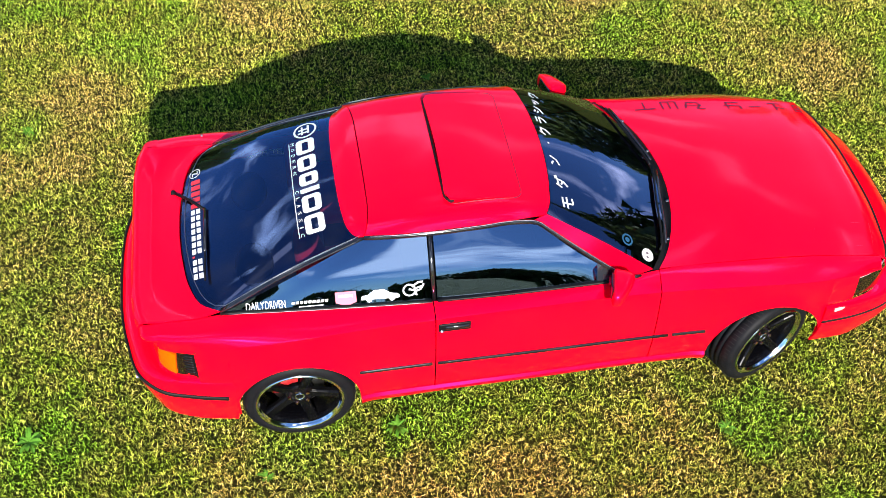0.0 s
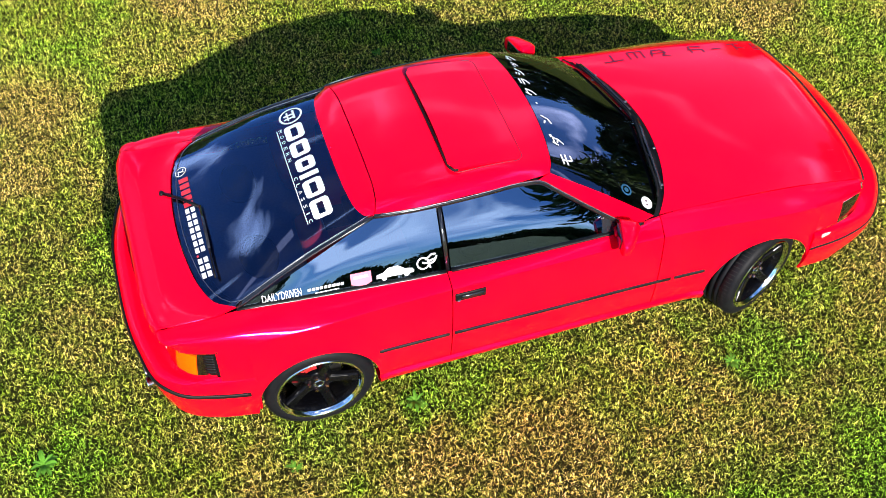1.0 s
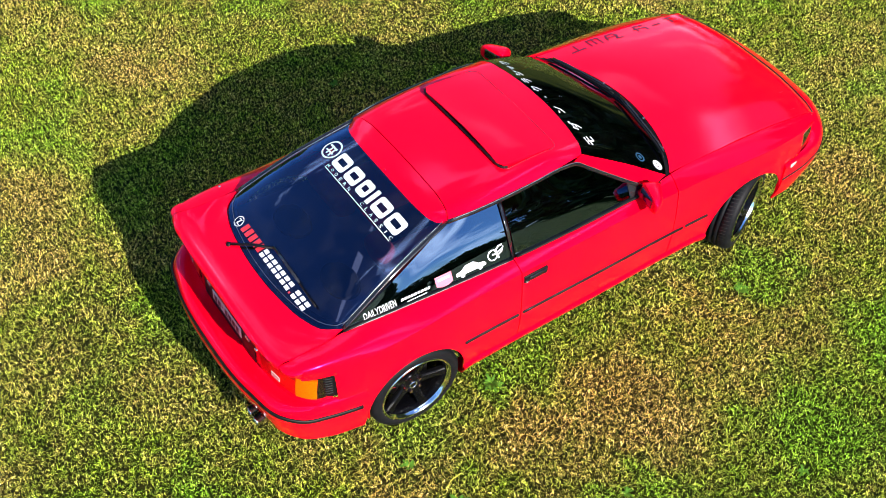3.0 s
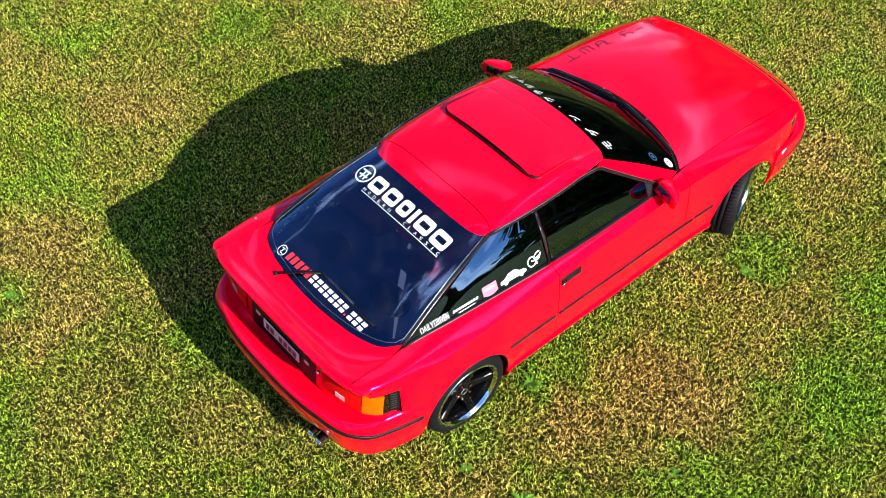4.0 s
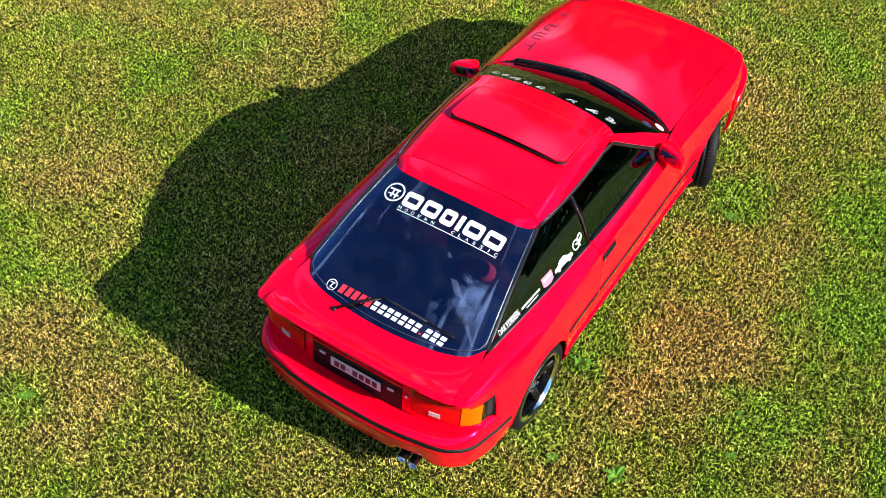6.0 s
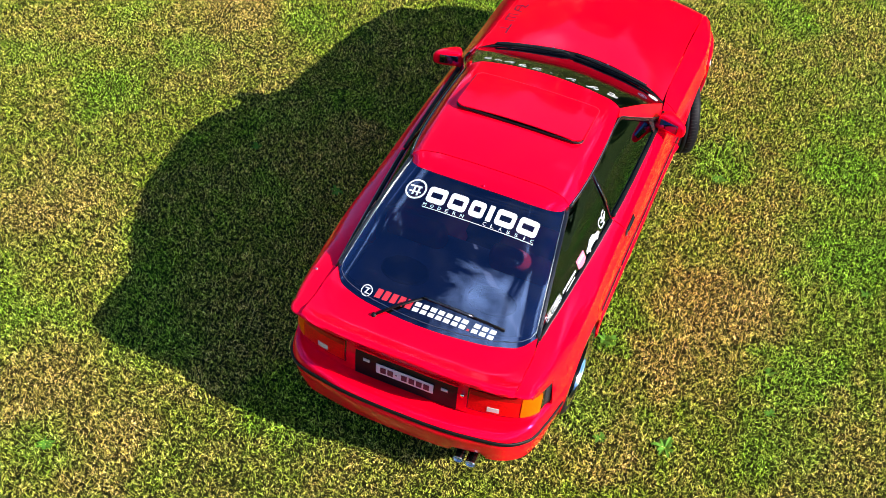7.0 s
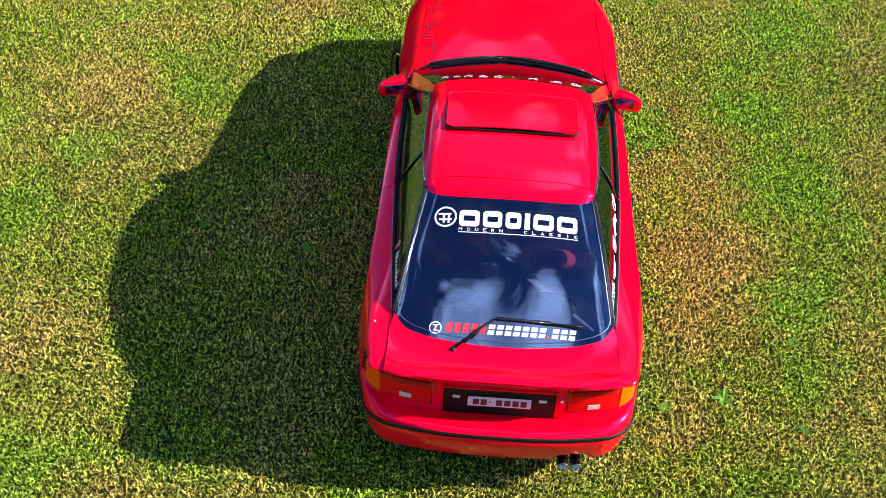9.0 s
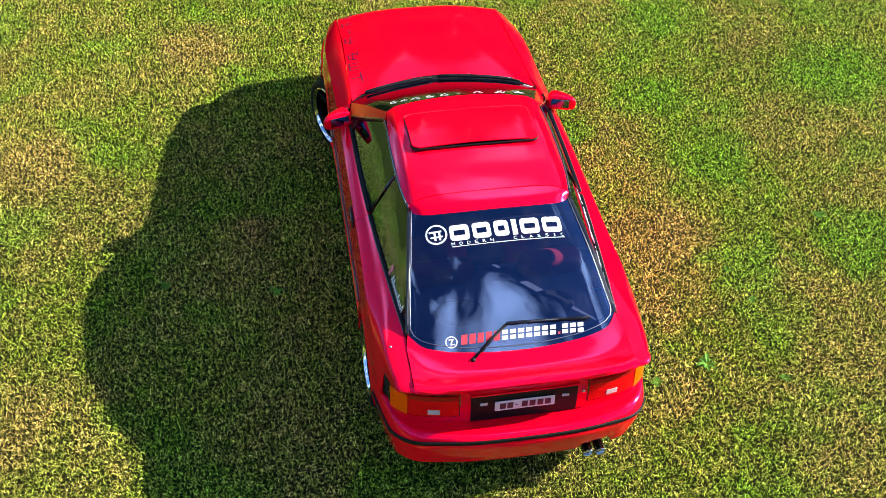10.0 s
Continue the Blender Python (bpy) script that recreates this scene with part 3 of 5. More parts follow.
screen = part("windscreen", patch(screen_surf, 40, 16), TINT_FRONT, car, "curved green-tinted windscreen with a white sun strip lettering")
ROOF = [ws_top,
        [(-0.15, 0, 1.250), (-0.15, 0.20, 1.247), (-0.15, 0.36, 1.241), (-0.15, 0.47, 1.224), (-0.15, 0.512, 1.190)],
        [(-0.45, 0, 1.248), (-0.45, 0.20, 1.245), (-0.45, 0.36, 1.239), (-0.45, 0.475, 1.221), (-0.45, 0.516, 1.184)],
        [(-0.70, 0, 1.230), (-0.70, 0.20, 1.228), (-0.70, 0.36, 1.222), (-0.705, 0.465, 1.206), (-0.715, 0.508, 1.174)],
        [(-0.822, 0, 1.213), (-0.823, 0.20, 1.211), (-0.828, 0.36, 1.204), (-0.845, 0.455, 1.188), (-0.862, 0.492, 1.166)]]
roof_surf = loft(*[whole(l) for l in ROOF])
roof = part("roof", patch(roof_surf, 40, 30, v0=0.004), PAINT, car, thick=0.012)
rg_top = [(-0.968, 0, 1.183), (-0.966, 0.18, 1.180), (-0.956, 0.33, 1.170), (-0.938, 0.420, 1.158), (-0.905, 0.468, 1.148), (-0.868, 0.486, 1.152)]
rg_low = [(-1.787, 0, 0.846), (-1.774, 0.23, 0.847), (-1.735, 0.44, 0.849), (-1.690, 0.54, 0.850), (-1.645, 0.582, 0.853), (-1.598, 0.606, 0.858)]
rg_mid = [((a[0] + b[0]) / 2 - 0.012, (a[1] + b[1]) / 2 + 0.002, (a[2] + b[2]) / 2 + 0.020) for a, b in zip(rg_top, rg_low)]
roof_end = [(x - 0.006, y, z - 0.0008) for x, y, z in ROOF[-1][:4] + [(-0.853, 0.476, 1.175), ROOF[-1][4]]]
HEAD = [roof_end, [((a[0] + b[0]) / 2, (a[1] + b[1]) / 2, (a[2] + b[2]) / 2 + 0.004) for a, b in zip(roof_end, rg_top)], rg_top]
tailgate = part("tailgate", patch(loft(*[whole(l) for l in HEAD]), 40, 6), PAINT, car, "red tailgate frame above the rear glass", thick=0.012)
rear_surf = loft(whole(rg_top), whole(rg_mid), whole(rg_low))
frit = patch(rear_surf, 40, 4, v0=0.925, lift=-0.003, centre=(0, 0, 0))
rear_glass = part("rear_window", patch(rear_surf, 40, 24), TINT_REAR, car, "large dark tinted rear hatch glass with white stickers")
edge_line = [rear_surf(0.018, v) for v in np.linspace(0.04, 0.93, 16)] + [rear_surf(u, 0.955 + 0.015 * math.sin(math.pi * u)) for u in np.linspace(0.045, 0.955, 24)]
edge_line += [rear_surf(0.982, v) for v in np.linspace(0.93, 0.04, 16)]
part("edge_line", sweep([tuple(q + np.array((0, 0, 0.002))) for q in edge_line], 0.0045, 0.003), DULL, rear_glass, "thin pale line inside the edge of the glass")
part("frit_band", frit, BLACK_GLOSS, rear_glass, "black printed edge of the glass")
DECK = [[(x - 0.004, y, z - 0.002) for x, y, z in rg_low[:4] + rg_low[5:]],
        [(-1.86, 0, 0.830), (-1.85, 0.25, 0.830), (-1.815, 0.47, 0.834), (-1.75, 0.585, 0.842), (-1.70, 0.624, 0.846)],
        [(-1.918, 0, 0.822), (-1.915, 0.25, 0.822), (-1.898, 0.47, 0.828), (-1.85, 0.585, 0.839), (-1.81, 0.626, 0.846)],
        [(-1.936, 0, 0.824), (-1.933, 0.25, 0.824), (-1.916, 0.47, 0.829), (-1.868, 0.585, 0.840), (-1.828, 0.626, 0.846)],
        [(-1.975, 0, 0.842), (-1.973, 0.25, 0.842), (-1.962, 0.47, 0.843), (-1.930, 0.585, 0.846), (-1.90, 0.628, 0.849)],
        [(-2.014, 0, 0.858), (-2.014, 0.25, 0.858), (-2.009, 0.47, 0.857), (-1.995, 0.585, 0.854), (-1.983, 0.628, 0.852)],
        [(-2.026, 0, 0.848), (-2.026, 0.25, 0.848), (-2.021, 0.47, 0.847), (-2.007, 0.585, 0.844), (-1.994, 0.628, 0.842)],
        [(-2.020, 0, 0.830), (-2.019, 0.25, 0.830), (-2.012, 0.47, 0.828), (-1.994, 0.585, 0.822), (-1.978, 0.628, 0.818)],
        [(-1.985, 0, 0.755), (-1.980, 0.25, 0.755), (-1.962, 0.47, 0.754), (-1.938, 0.585, 0.752), (-1.920, 0.628, 0.751)]]
deck_surf = loft(*[whole(l) for l in DECK])
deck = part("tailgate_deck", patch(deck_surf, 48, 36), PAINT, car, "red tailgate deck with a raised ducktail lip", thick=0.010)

# corner of each quarter above the lamps, carrying the lip round the side
for sign in (-1, 1):
    rows = []
    yc = y_lip(-1.907) - 0.003
    for k in range(9):
        t = k / 8
        c, d = math.cos(t * math.pi / 2) ** 0.75, math.sin(t * math.pi / 2) ** 0.75
        edge = (-1.907 - 0.087 * d, 0.631 + (yc - 0.631) * c)
        low = (-1.835 - 0.085 * d, 0.631 + 0.097 * c)
        row = [(-1.907 - 0.001 * t, 0.6305, 0.851), (-1.907 - 0.055 * d, 0.631 + (yc - 0.631) * 0.55 * c, 0.8515), (edge[0] + 0.010 * d, edge[1] - 0.010 * c, 0.852 - 0.006 * c), (edge[0], edge[1], 0.842 - 0.006 * c),
               (edge[0] + 0.020 * d, edge[1] - 0.012 * c, 0.808), (low[0], low[1], 0.751 - 0.007 * c)]
        rows.append([(x, sign * y, z) for x, y, z in row])
    part("lip_corner", patch(loft(*[[r[k] for r in rows] for k in range(6)]), 14, 18, centre=(-1.5, 0, 0.7)), PAINT, car, thick=0.004)

# ---- rear panel, lamps and plate recess ----
RP = [(-1.988, 0), (-1.986, 0.31), (-1.976, 0.45), (-1.950, 0.58), (-1.922, 0.655), (-1.850, 0.728), (-1.760, 0.748)]
rear_panel_surf = loft(whole([(x, y, 0.515) for x, y in RP]), whole([(x + 0.004, y, 0.64) for x, y in RP]), whole([(x + 0.018, y, 0.752) for x, y in RP]))
rear_panel = part("rear_panel", patch(rear_panel_surf, 64, 8), PAINT, car, thick=0.01)


def on_rear(y0, y1, z0, z1, lift, nu=14, nv=6):
    """A raised field of the rear panel between two half widths (signed) and heights."""
    def u_of(y):
        lo, hi = 0.0, 1.0
        for _ in range(40):
            m = (lo + hi) / 2
            lo, hi = (m, hi) if rear_panel_surf(m, 0.5)[1] < y else (lo, m)
        return (lo + hi) / 2
    v0, v1 = (z0 - 0.515) / 0.237, (z1 - 0.515) / 0.237
    bm = patch(rear_panel_surf, nu, nv, u_of(y0), u_of(y1), v0, v1, lift=lift)
    return bm


for sign in (-1, 1):
    def span(a, b):
        return (sign * a, sign * b) if sign > 0 else (-b, -a)
    lamp = part("tail_lamp", on_rear(*span(0.374, 0.664), 0.580, 0.730, 0.010), RED_LENS, car, "wide red tail lamp with amber end and reversing light", thick=0.014)
    part("lamp_band", on_rear(*span(0.378, 0.648), 0.700, 0.728, 0.0125), DARK_LENS, lamp, "dark upper band of the lamp", thick=0.004)
    part("amber_lens", on_rear(*span(0.652, 0.730), 0.582, 0.730, 0.014), AMBER, lamp, "amber indicator lens", thick=0.014)
    part("reversing_lens", on_rear(*span(0.480, 0.545), 0.600, 0.634, 0.013), CLEAR_LENS, lamp, "small white reversing lens", thick=0.006)
    part("lamp_surround", on_rear(*span(0.366, 0.742), 0.570, 0.738, 0.005), SMOKE_LENS, lamp, "dark surround of the lamp", thick=0.006)
    vent = bmesh.new()
    for k in range(7):
        z = 0.588 + 0.021 * k
        xs = np.linspace(-1.806, -1.756, 5)
        sweep([(x, sign * (y_side(x, 0.70) - 0.007), z) for x in xs], 0.012, 0.019, bm=vent)
    back = loft(*[[(x, sign * (y_side(x, 0.65) - 0.012 - 0.25 * max(0.0, -1.80 - x)), z) for x in np.linspace(-1.825, -1.735, 5)] for z in (0.560, 0.660, 0.752)])
    part("lamp_end_backing", patch(back, 6, 4), BLACK, lamp, "black backing of the lamp end", thick=0.006)
    part("lamp_end_grille", vent, BLACK, lamp, "black ribbed end of the lamp")
panel = part("plate_panel", on_rear(-0.306, 0.306, 0.520, 0.718, 0.006, 24), BLACK, car, "black plate recess between the tail lamps", thick=0.010)
part("recess_lip", on_rear(-0.312, 0.312, 0.716, 0.726, 0.012, 24, 2), PAINT, panel, thick=0.006)
plate = part("number_plate", on_rear(-0.172, 0.172, 0.598, 0.668, 0.016, 4, 2), PLATE, panel, "pale plate with dark bars", thick=0.004)
for k, y in enumerate((0.128, 0.085, 0.050, 0.002, -0.043, -0.088, -0.132)):
    w = 0.012 if k == 2 else 0.034
    part("plate_mark", on_rear(y - w / 2, y + w / 2, 0.611 if k != 2 else 0.630, 0.655 if k != 2 else 0.640, 0.0185, 2, 2), DARK_VINYL, plate, "dark bar")
for y in (-0.235, 0.235):
    part("plate_lamp", on_rear(y - 0.020, y + 0.020, 0.648, 0.664, 0.012, 3, 2), CLEAR_LENS, panel, "small plate lamp", thick=0.006)
lock = lathe([(0.0, 0.0), (0.010, 0.0), (0.012, 0.004), (0.012, 0.018)], 20, "x")
lk = part("tailgate_lock", lock, CHROME, car, "round metal tailgate lock")
lk.location = (-1.998, -0.338, 0.668)

# ---- black strips round the body ----
def strip(name, pts, w, h, parent, mat=BLACK, label=""):
    return part(name, sweep(pts, w, h), mat, parent, label)


def on_bumper(surf, u0, u1, v, n=40, out=0.004, wrap=0.0):
    pts = []
    for u in np.linspace(u0, u1, n):
        p = surf(u, v - wrap * (2 * u - 1) ** 2)
        q = np.array((p[0], p[1], 0)) - np.array((1.3 if p[0] > 0 else -1.3, 0, 0))
        pts.append(tuple(p + out * np.array((*(q[:2] / np.linalg.norm(q[:2])), 0))))
    return pts


strip("bumper_moulding", on_bumper(rear_bumper_surf, 0.018, 0.982, 0.435, 80, 0.004, 0.09), 0.013, 0.027, rear_bumper, label="black rubbing strip")
strip("bumper_moulding", on_bumper(front_bumper_surf, 0.0, 1.0, 0.40, 60, 0.0), 0.010, 0.018, front_bumper, label="black rubbing strip")
for sign in (-1, 1):
    for x0, x1, par in ((-0.945, -0.568, car), (-0.540, 0.700, doors[sign]), (0.722, 0.905, car)):
        pts = [(x, sign * (y_side(x, 0.490) + 0.004), 0.496 - 0.028 * (x + 0.95) / 1.85) for x in np.linspace(x0, x1, 20)]
        strip("side_moulding", pts, 0.012, 0.022, par, BLACK_GLOSS, label="black side rubbing strip")
    # clear side marker in the front strip and the smoked corner lamp
    x = 1.66
    mk = part("side_marker", box(0.075, 0.014, 0.024, bevel=0.004), CLEAR_LENS, front_bumper, "clear side marker lamp")
    mk.location, mk.rotation_euler = (x, sign * 0.780, 0.512), (0, 0, sign * radians(-13))
    q = loft([(1.735, sign * 0.745, 0.566), (1.80, sign * 0.728, 0.562), (1.88, sign * 0.692, 0.566), (1.945, sign * 0.635, 0.590)],
             [(1.735, sign * 0.736, 0.640), (1.80, sign * 0.715, 0.640), (1.88, sign * 0.680, 0.640), (1.942, sign * 0.626, 0.645)],
             [(1.735, sign * 0.722, 0.690), (1.80, sign * 0.702, 0.688), (1.88, sign * 0.664, 0.684), (1.928, sign * 0.616, 0.682)])
    cl = part("corner_lamp", patch(q, 10, 6), SMOKE_LENS, car, "smoked corner lamp with a pale upper edge", thick=0.008)
    part("lamp_edge", sweep([(1.742, sign * 0.722, 0.690), (1.80, sign * 0.704, 0.688), (1.88, sign * 0.666, 0.684), (1.926, sign * 0.618, 0.682)], 0.010, 0.012), CLEAR_LENS, cl, "pale upper edge")
# black bar stands for the shaded gap ahead of the bonnet
strip("hood_gap_shade", [tuple(hood_surf(u, 1.0) + np.array((0.006, 0, -0.006))) for u in np.linspace(0.01, 0.99, 30)], 0.016, 0.012, car, label="dark bar for the shade in the gap ahead of the bonnet")


# ---- side glass, pillars and seals ----
for sign in (-1, 1):
    def s(p):
        return (p[0], p[1] * sign, p[2])
    belt = lambda x, dy=0.0, dz=0.0: s((x, y_top(x) + dy, z_top(x) + dz))
    dg = loft([belt(x, -0.008, 0.0) for x in np.linspace(-0.528, 0.43, 12)],
              [s((-0.528 + 0.72 * t, 0.610 + 0.006 * math.sin(math.pi * t), 1.012)) for t in np.linspace(0, 1, 6)],
              [s((-0.530, 0.514, 1.160)), s((-0.30, 0.514, 1.168)), s((-0.03, 0.505, 1.170))])
    part("door_window", patch(dg, 18, 8), TINT_SIDE, doors[sign], "dark tinted door window")
    low = [belt(x, -0.008, 0.0) for x in np.linspace(-1.588, -0.560, 14)]
    top = [s((-0.868, 0.490, 1.154)), s((-0.72, 0.504, 1.158)), s((-0.562, 0.514, 1.160))]
    mid = [s(((a[0] + b[0]) / 2, abs(a[1] + b[1]) / 2 + 0.008, (a[2] + b[2]) / 2)) for a, b in ((spline(low)(t), spline(top)(t)) for t in np.linspace(0, 1, 8))]
    quarter_surf = loft(low, mid, top)
    qg = part("quarter_window", patch(quarter_surf, 22, 10), TINT_SIDE, car, "dark tinted quarter window with stickers" if sign < 0 else "dark tinted quarter window with a white script sticker")
    if sign < 0:
        right_quarter, right_qg = quarter_surf, qg
    else:
        left_quarter, left_qg = quarter_surf, qg
    edge = [s((0.450, 0.694, 0.864)), s((0.30, 0.640, 0.958)), s((0.13, 0.572, 1.070)), s((-0.022, 0.509, 1.172))]
    post = loft([s((x, y, z)) for x, y, z in (ws_low[-1], ws_mid[-1], ws_top[-1])], edge)
    part("windscreen_pillar", patch(post, 14, 4), PAINT, car, thick=0.01)
    drip = [s((0.520, 0.690, 0.868)), s((0.450, 0.694, 0.872))] + [s((p[0], abs(p[1]) + 0.001, p[2] + 0.002)) for p in map(spline(edge), np.linspace(0.12, 0.95, 9))]
    drip += [s((-0.10, 0.514, 1.176)), s((-0.30, 0.520, 1.175)), s((-0.55, 0.521, 1.169)), s((-0.72, 0.512, 1.164)), s((-0.866, 0.494, 1.158))]
    part("drip_seal", sweep([tuple(spline(drip)(t)) for t in np.linspace(0, 1, 50)], 0.020, 0.024), BLACK_GLOSS, car, "black seal along the roof edge")
    part("drip_trim", sweep([tuple(spline(drip)(t) + np.array((0, 0.003 * sign, 0.013))) for t in np.linspace(0.02, 0.98, 50)], 0.004, 0.004), DULL, car, "thin bright trim line")
    part("belt_seal", sweep([belt(x, -0.002, 0.006) for x in np.linspace(-0.528, 0.44, 20)], 0.024, 0.014), BLACK, doors[sign], "black window sill seal")
    part("quarter_seal", sweep([belt(x, -0.002, 0.004) for x in np.linspace(-1.60, -0.556, 24)], 0.018, 0.012), BLACK, car, "black quarter window seal")
    part("quarter_trim", sweep([belt(x, 0.009, 0.004) for x in np.linspace(-1.56, -0.556, 24)], 0.004, 0.004), DULL, car, "thin bright trim line")
    part("centre_pillar", sweep([belt(-0.545, -0.006, 0.0), s((-0.546, 0.612, 1.012)), s((-0.546, 0.518, 1.162))], 0.020, 0.008, up=(0, 1, 0.5)), BLACK_GLOSS, car, "black centre pillar strip")
    hat = [tuple(rear_surf(0.0 if sign < 0 else 1.0, v) + np.array((0, 0.002 * sign, 0.004))) for v in np.linspace(0, 1, 14)]
    part("hatch_seal", sweep(hat, 0.024, 0.012), BLACK_GLOSS, car, "black seal beside the hatch glass")
    part("hatch_trim", sweep([(x, y - 0.016 * sign, z + 0.006) for x, y, z in hat], 0.003, 0.003), DULL, car, "thin bright trim line")
    # mirror
    mx = bmesh.new()
    bmesh.ops.create_uvsphere(mx, u_segments=20, v_segments=12, radius=1.0)
    for v in mx.verts:
        for k in range(3):
            v.co[k] = math.copysign(abs(v.co[k]) ** 0.62, v.co[k])
        inner = 0.5 - 0.5 * v.co.y * sign
        v.co = Vector((v.co.x * (0.040 + 0.085 * inner if v.co.x > 0 else 0.016), v.co.y * 0.098, v.co.z * (0.050 + 0.010 * inner) - 0.006 * v.co.y * sign))
    mir = part("door_mirror", mx, PAINT, doors[sign], "red door mirror")
    mir.location, mir.rotation_euler = (0.352, sign * 0.785, 0.912), (0, radians(4), sign * radians(14))
    mg = part("mirror_glass", box(0.006, 0.125, 0.064, (-0.016, -0.012 * sign, 0), 0.0025), MIRROR, mir, "mirror glass in a dark frame")
    arm = part("mirror_arm", sweep([s((0.395, 0.690, 0.872)), s((0.388, 0.722, 0.884)), s((0.380, 0.752, 0.898))], 0.095, 0.045), PAINT, doors[sign])
    sail = loft([s((0.445, 0.697, 0.866)), s((0.290, 0.700, 0.860))], [s((0.430, 0.688, 0.875)), s((0.292, 0.643, 0.955))])
    part("mirror_sail", patch(sail, 4, 4), BLACK_GLOSS, doors[sign], "black triangle behind the mirror", thick=0.008)
    # flush handle in its dark cup
    hx, hz = -0.455, 0.752
    cup = part("door_handle", box(0.165, 0.012, 0.056, bevel=0.005), BLACK, doors[sign], "black recessed door handle")
    cup.location = (hx, sign * (y_side(hx, hz) + 0.001), hz)
    grip = part("grip", box(0.125, 0.014, 0.022, bevel=0.005), BLACK_GLOSS, cup, "gloss black grip")
    grip.location = (0.012, sign * 0.008, 0.006)
    key = part("key_lock", lathe([(0.0, 0.0), (0.008, 0.0), (0.009, -0.004 * -sign)], 14, "y"), CHROME, cup, "small metal key lock")
    key.location = (-0.066, sign * 0.008, -0.014)

# ---- cowl and wipers ----
cowl_surf = loft(whole([(x - 0.004, y, z - 0.002) for x, y, z in HOOD[0]]), whole([(x + 0.022, y * 1.0, z - 0.012) for x, y, z in ws_low]), whole([(x - 0.01, y, z + 0.003) for x, y, z in ws_low]))
cowl = part("cowl", patch(cowl_surf, 40, 8), BLACK, car, "black plastic cowl under the windscreen", thick=0.006)
for y0, y1, base in ((0.02, -0.56, 0.06), (0.56, 0.06, 0.58)):
    arm = []
    for t in np.linspace(0, 1, 14):
        y = y0 + (y1 - y0) * t
        u = 0.5 + y / 1.36
        arm.append(tuple(screen_surf(min(max(u, 0.02), 0.98), 0.015 + 0.055 * math.sin(math.pi * min(1, t * 1.1)) * 0.8) + np.array((0.006, 0, 0.016))))
    w = part("wiper_blade", sweep(arm, 0.010, 0.016), BLACK, car, "black windscreen wiper")
    part("wiper_arm", sweep([(x + 0.022, y, z - 0.002) for x, y, z in arm[::2]], 0.012, 0.010), BLACK_GLOSS, w)
for y in (0.175, -0.20, 0.44, -0.46):
    nz = part("washer_nozzle", box(0.018, 0.012, 0.008, bevel=0.002), DULL, cowl, "small bright washer nozzle")
    nz.location = tuple(hood_surf(0.5 + y / 1.32, 0.004) + np.array((-0.018, 0, 0.004)))
pivot = Vector((-1.822, 0.272, 0.848))
elbow, tip = Vector((-1.648, 0.052, 0.915)), Vector((-1.662, -0.435, 0.912))
rw = part("rear_wiper", sweep([tuple(pivot), tuple(pivot.lerp(elbow, 0.5) + Vector((0, 0, 0.012))), tuple(elbow)], 0.016, 0.010), BLACK, car, "black rear wiper on the hatch glass")
part("wiper_boss", lathe([(0.0, 0.010), (0.012, 0.008), (0.015, 0.0), (0.015, -0.02)], 18, "z"), BLACK, rw).location = pivot
part("blade", sweep([tuple(elbow.lerp(tip, t) + Vector((0, 0, 0.006 * math.sin(math.pi * t)))) for t in np.linspace(0, 1, 9)], 0.009, 0.014), BLACK, rw)
part("blade_bridge", sweep([tuple(elbow.lerp(tip, t) + Vector((0, 0, 0.012))) for t in (0.0, 0.3, 0.62)], 0.016, 0.008), BLACK_GLOSS, rw)

# ---- raised glass-less sunroof panel ----
def roof_z(x, y):
    """The roof's point over a place of the plan."""
    u, v, e = 0.5 + y / 1.10, 0.4, 1e-4
    for _ in range(7):
        p = roof_surf(u, v)
        j = np.stack([(roof_surf(u + e, v) - p)[:2] / e, (roof_surf(u, v + e) - p)[:2] / e], 1)
        d = np.linalg.solve(j, np.array((x, y)) - p[:2])
        u, v = min(max(u + d[0], 0.01), 0.98), min(max(v + d[1], 0.01), 0.98)
    return roof_surf(u, v)


SX0, SX1, SY = -0.440, -0.065, 0.398
corner = []
for cx, cy, a0 in ((SX1 - 0.045, SY - 0.045, 0), (SX0 + 0.045, SY - 0.045, 90), (SX0 + 0.045, -SY + 0.045, 180), (SX1 - 0.045, -SY + 0.045, 270)):
    for k in range(7):
        a = radians(a0 + 15 * k)
        corner.append((cx + 0.045 * math.cos(a), cy + 0.045 * math.sin(a)))


def lid_point(x, y, extra=0.0):
    p = roof_z(x, y)
    return Vector((x - 0.012 * abs(y / SY) ** 2, y, p[2] + 0.0045 + 0.027 * ((SX1 - x) / (SX1 - SX0)) ** 1.3 + extra))


lid = bmesh.new()
rows = 14
prev = None
for k in range(rows + 1):
    t = k / rows
    x = SX0 + (SX1 - SX0) * t
    inset = 0.0
    for d in (x - SX0, SX1 - x):
        if d < 0.045:
            inset = 0.045 - math.sqrt(max(0.045**2 - (0.045 - d) ** 2, 0))
    ring = [lid.verts.new(lid_point(x, (SY - inset) * (2 * j / 24 - 1))) for j in range(25)]
    if prev:
        for j in range(24):
            lid.faces.new((prev[j], ring[j], ring[j + 1], prev[j + 1]))
    prev = ring
bmesh.ops.recalc_face_normals(lid, faces=lid.faces)
if sum(f.normal.z for f in lid.faces) < 0:
    bmesh.ops.reverse_faces(lid, faces=lid.faces)
lid_ob = part("sunroof_lid", lid, PAINT, car, "red sunroof panel tilted up at its rear edge", thick=0.008)
back_edge = [q for q in corner if q[0] < SX0 + 0.06]
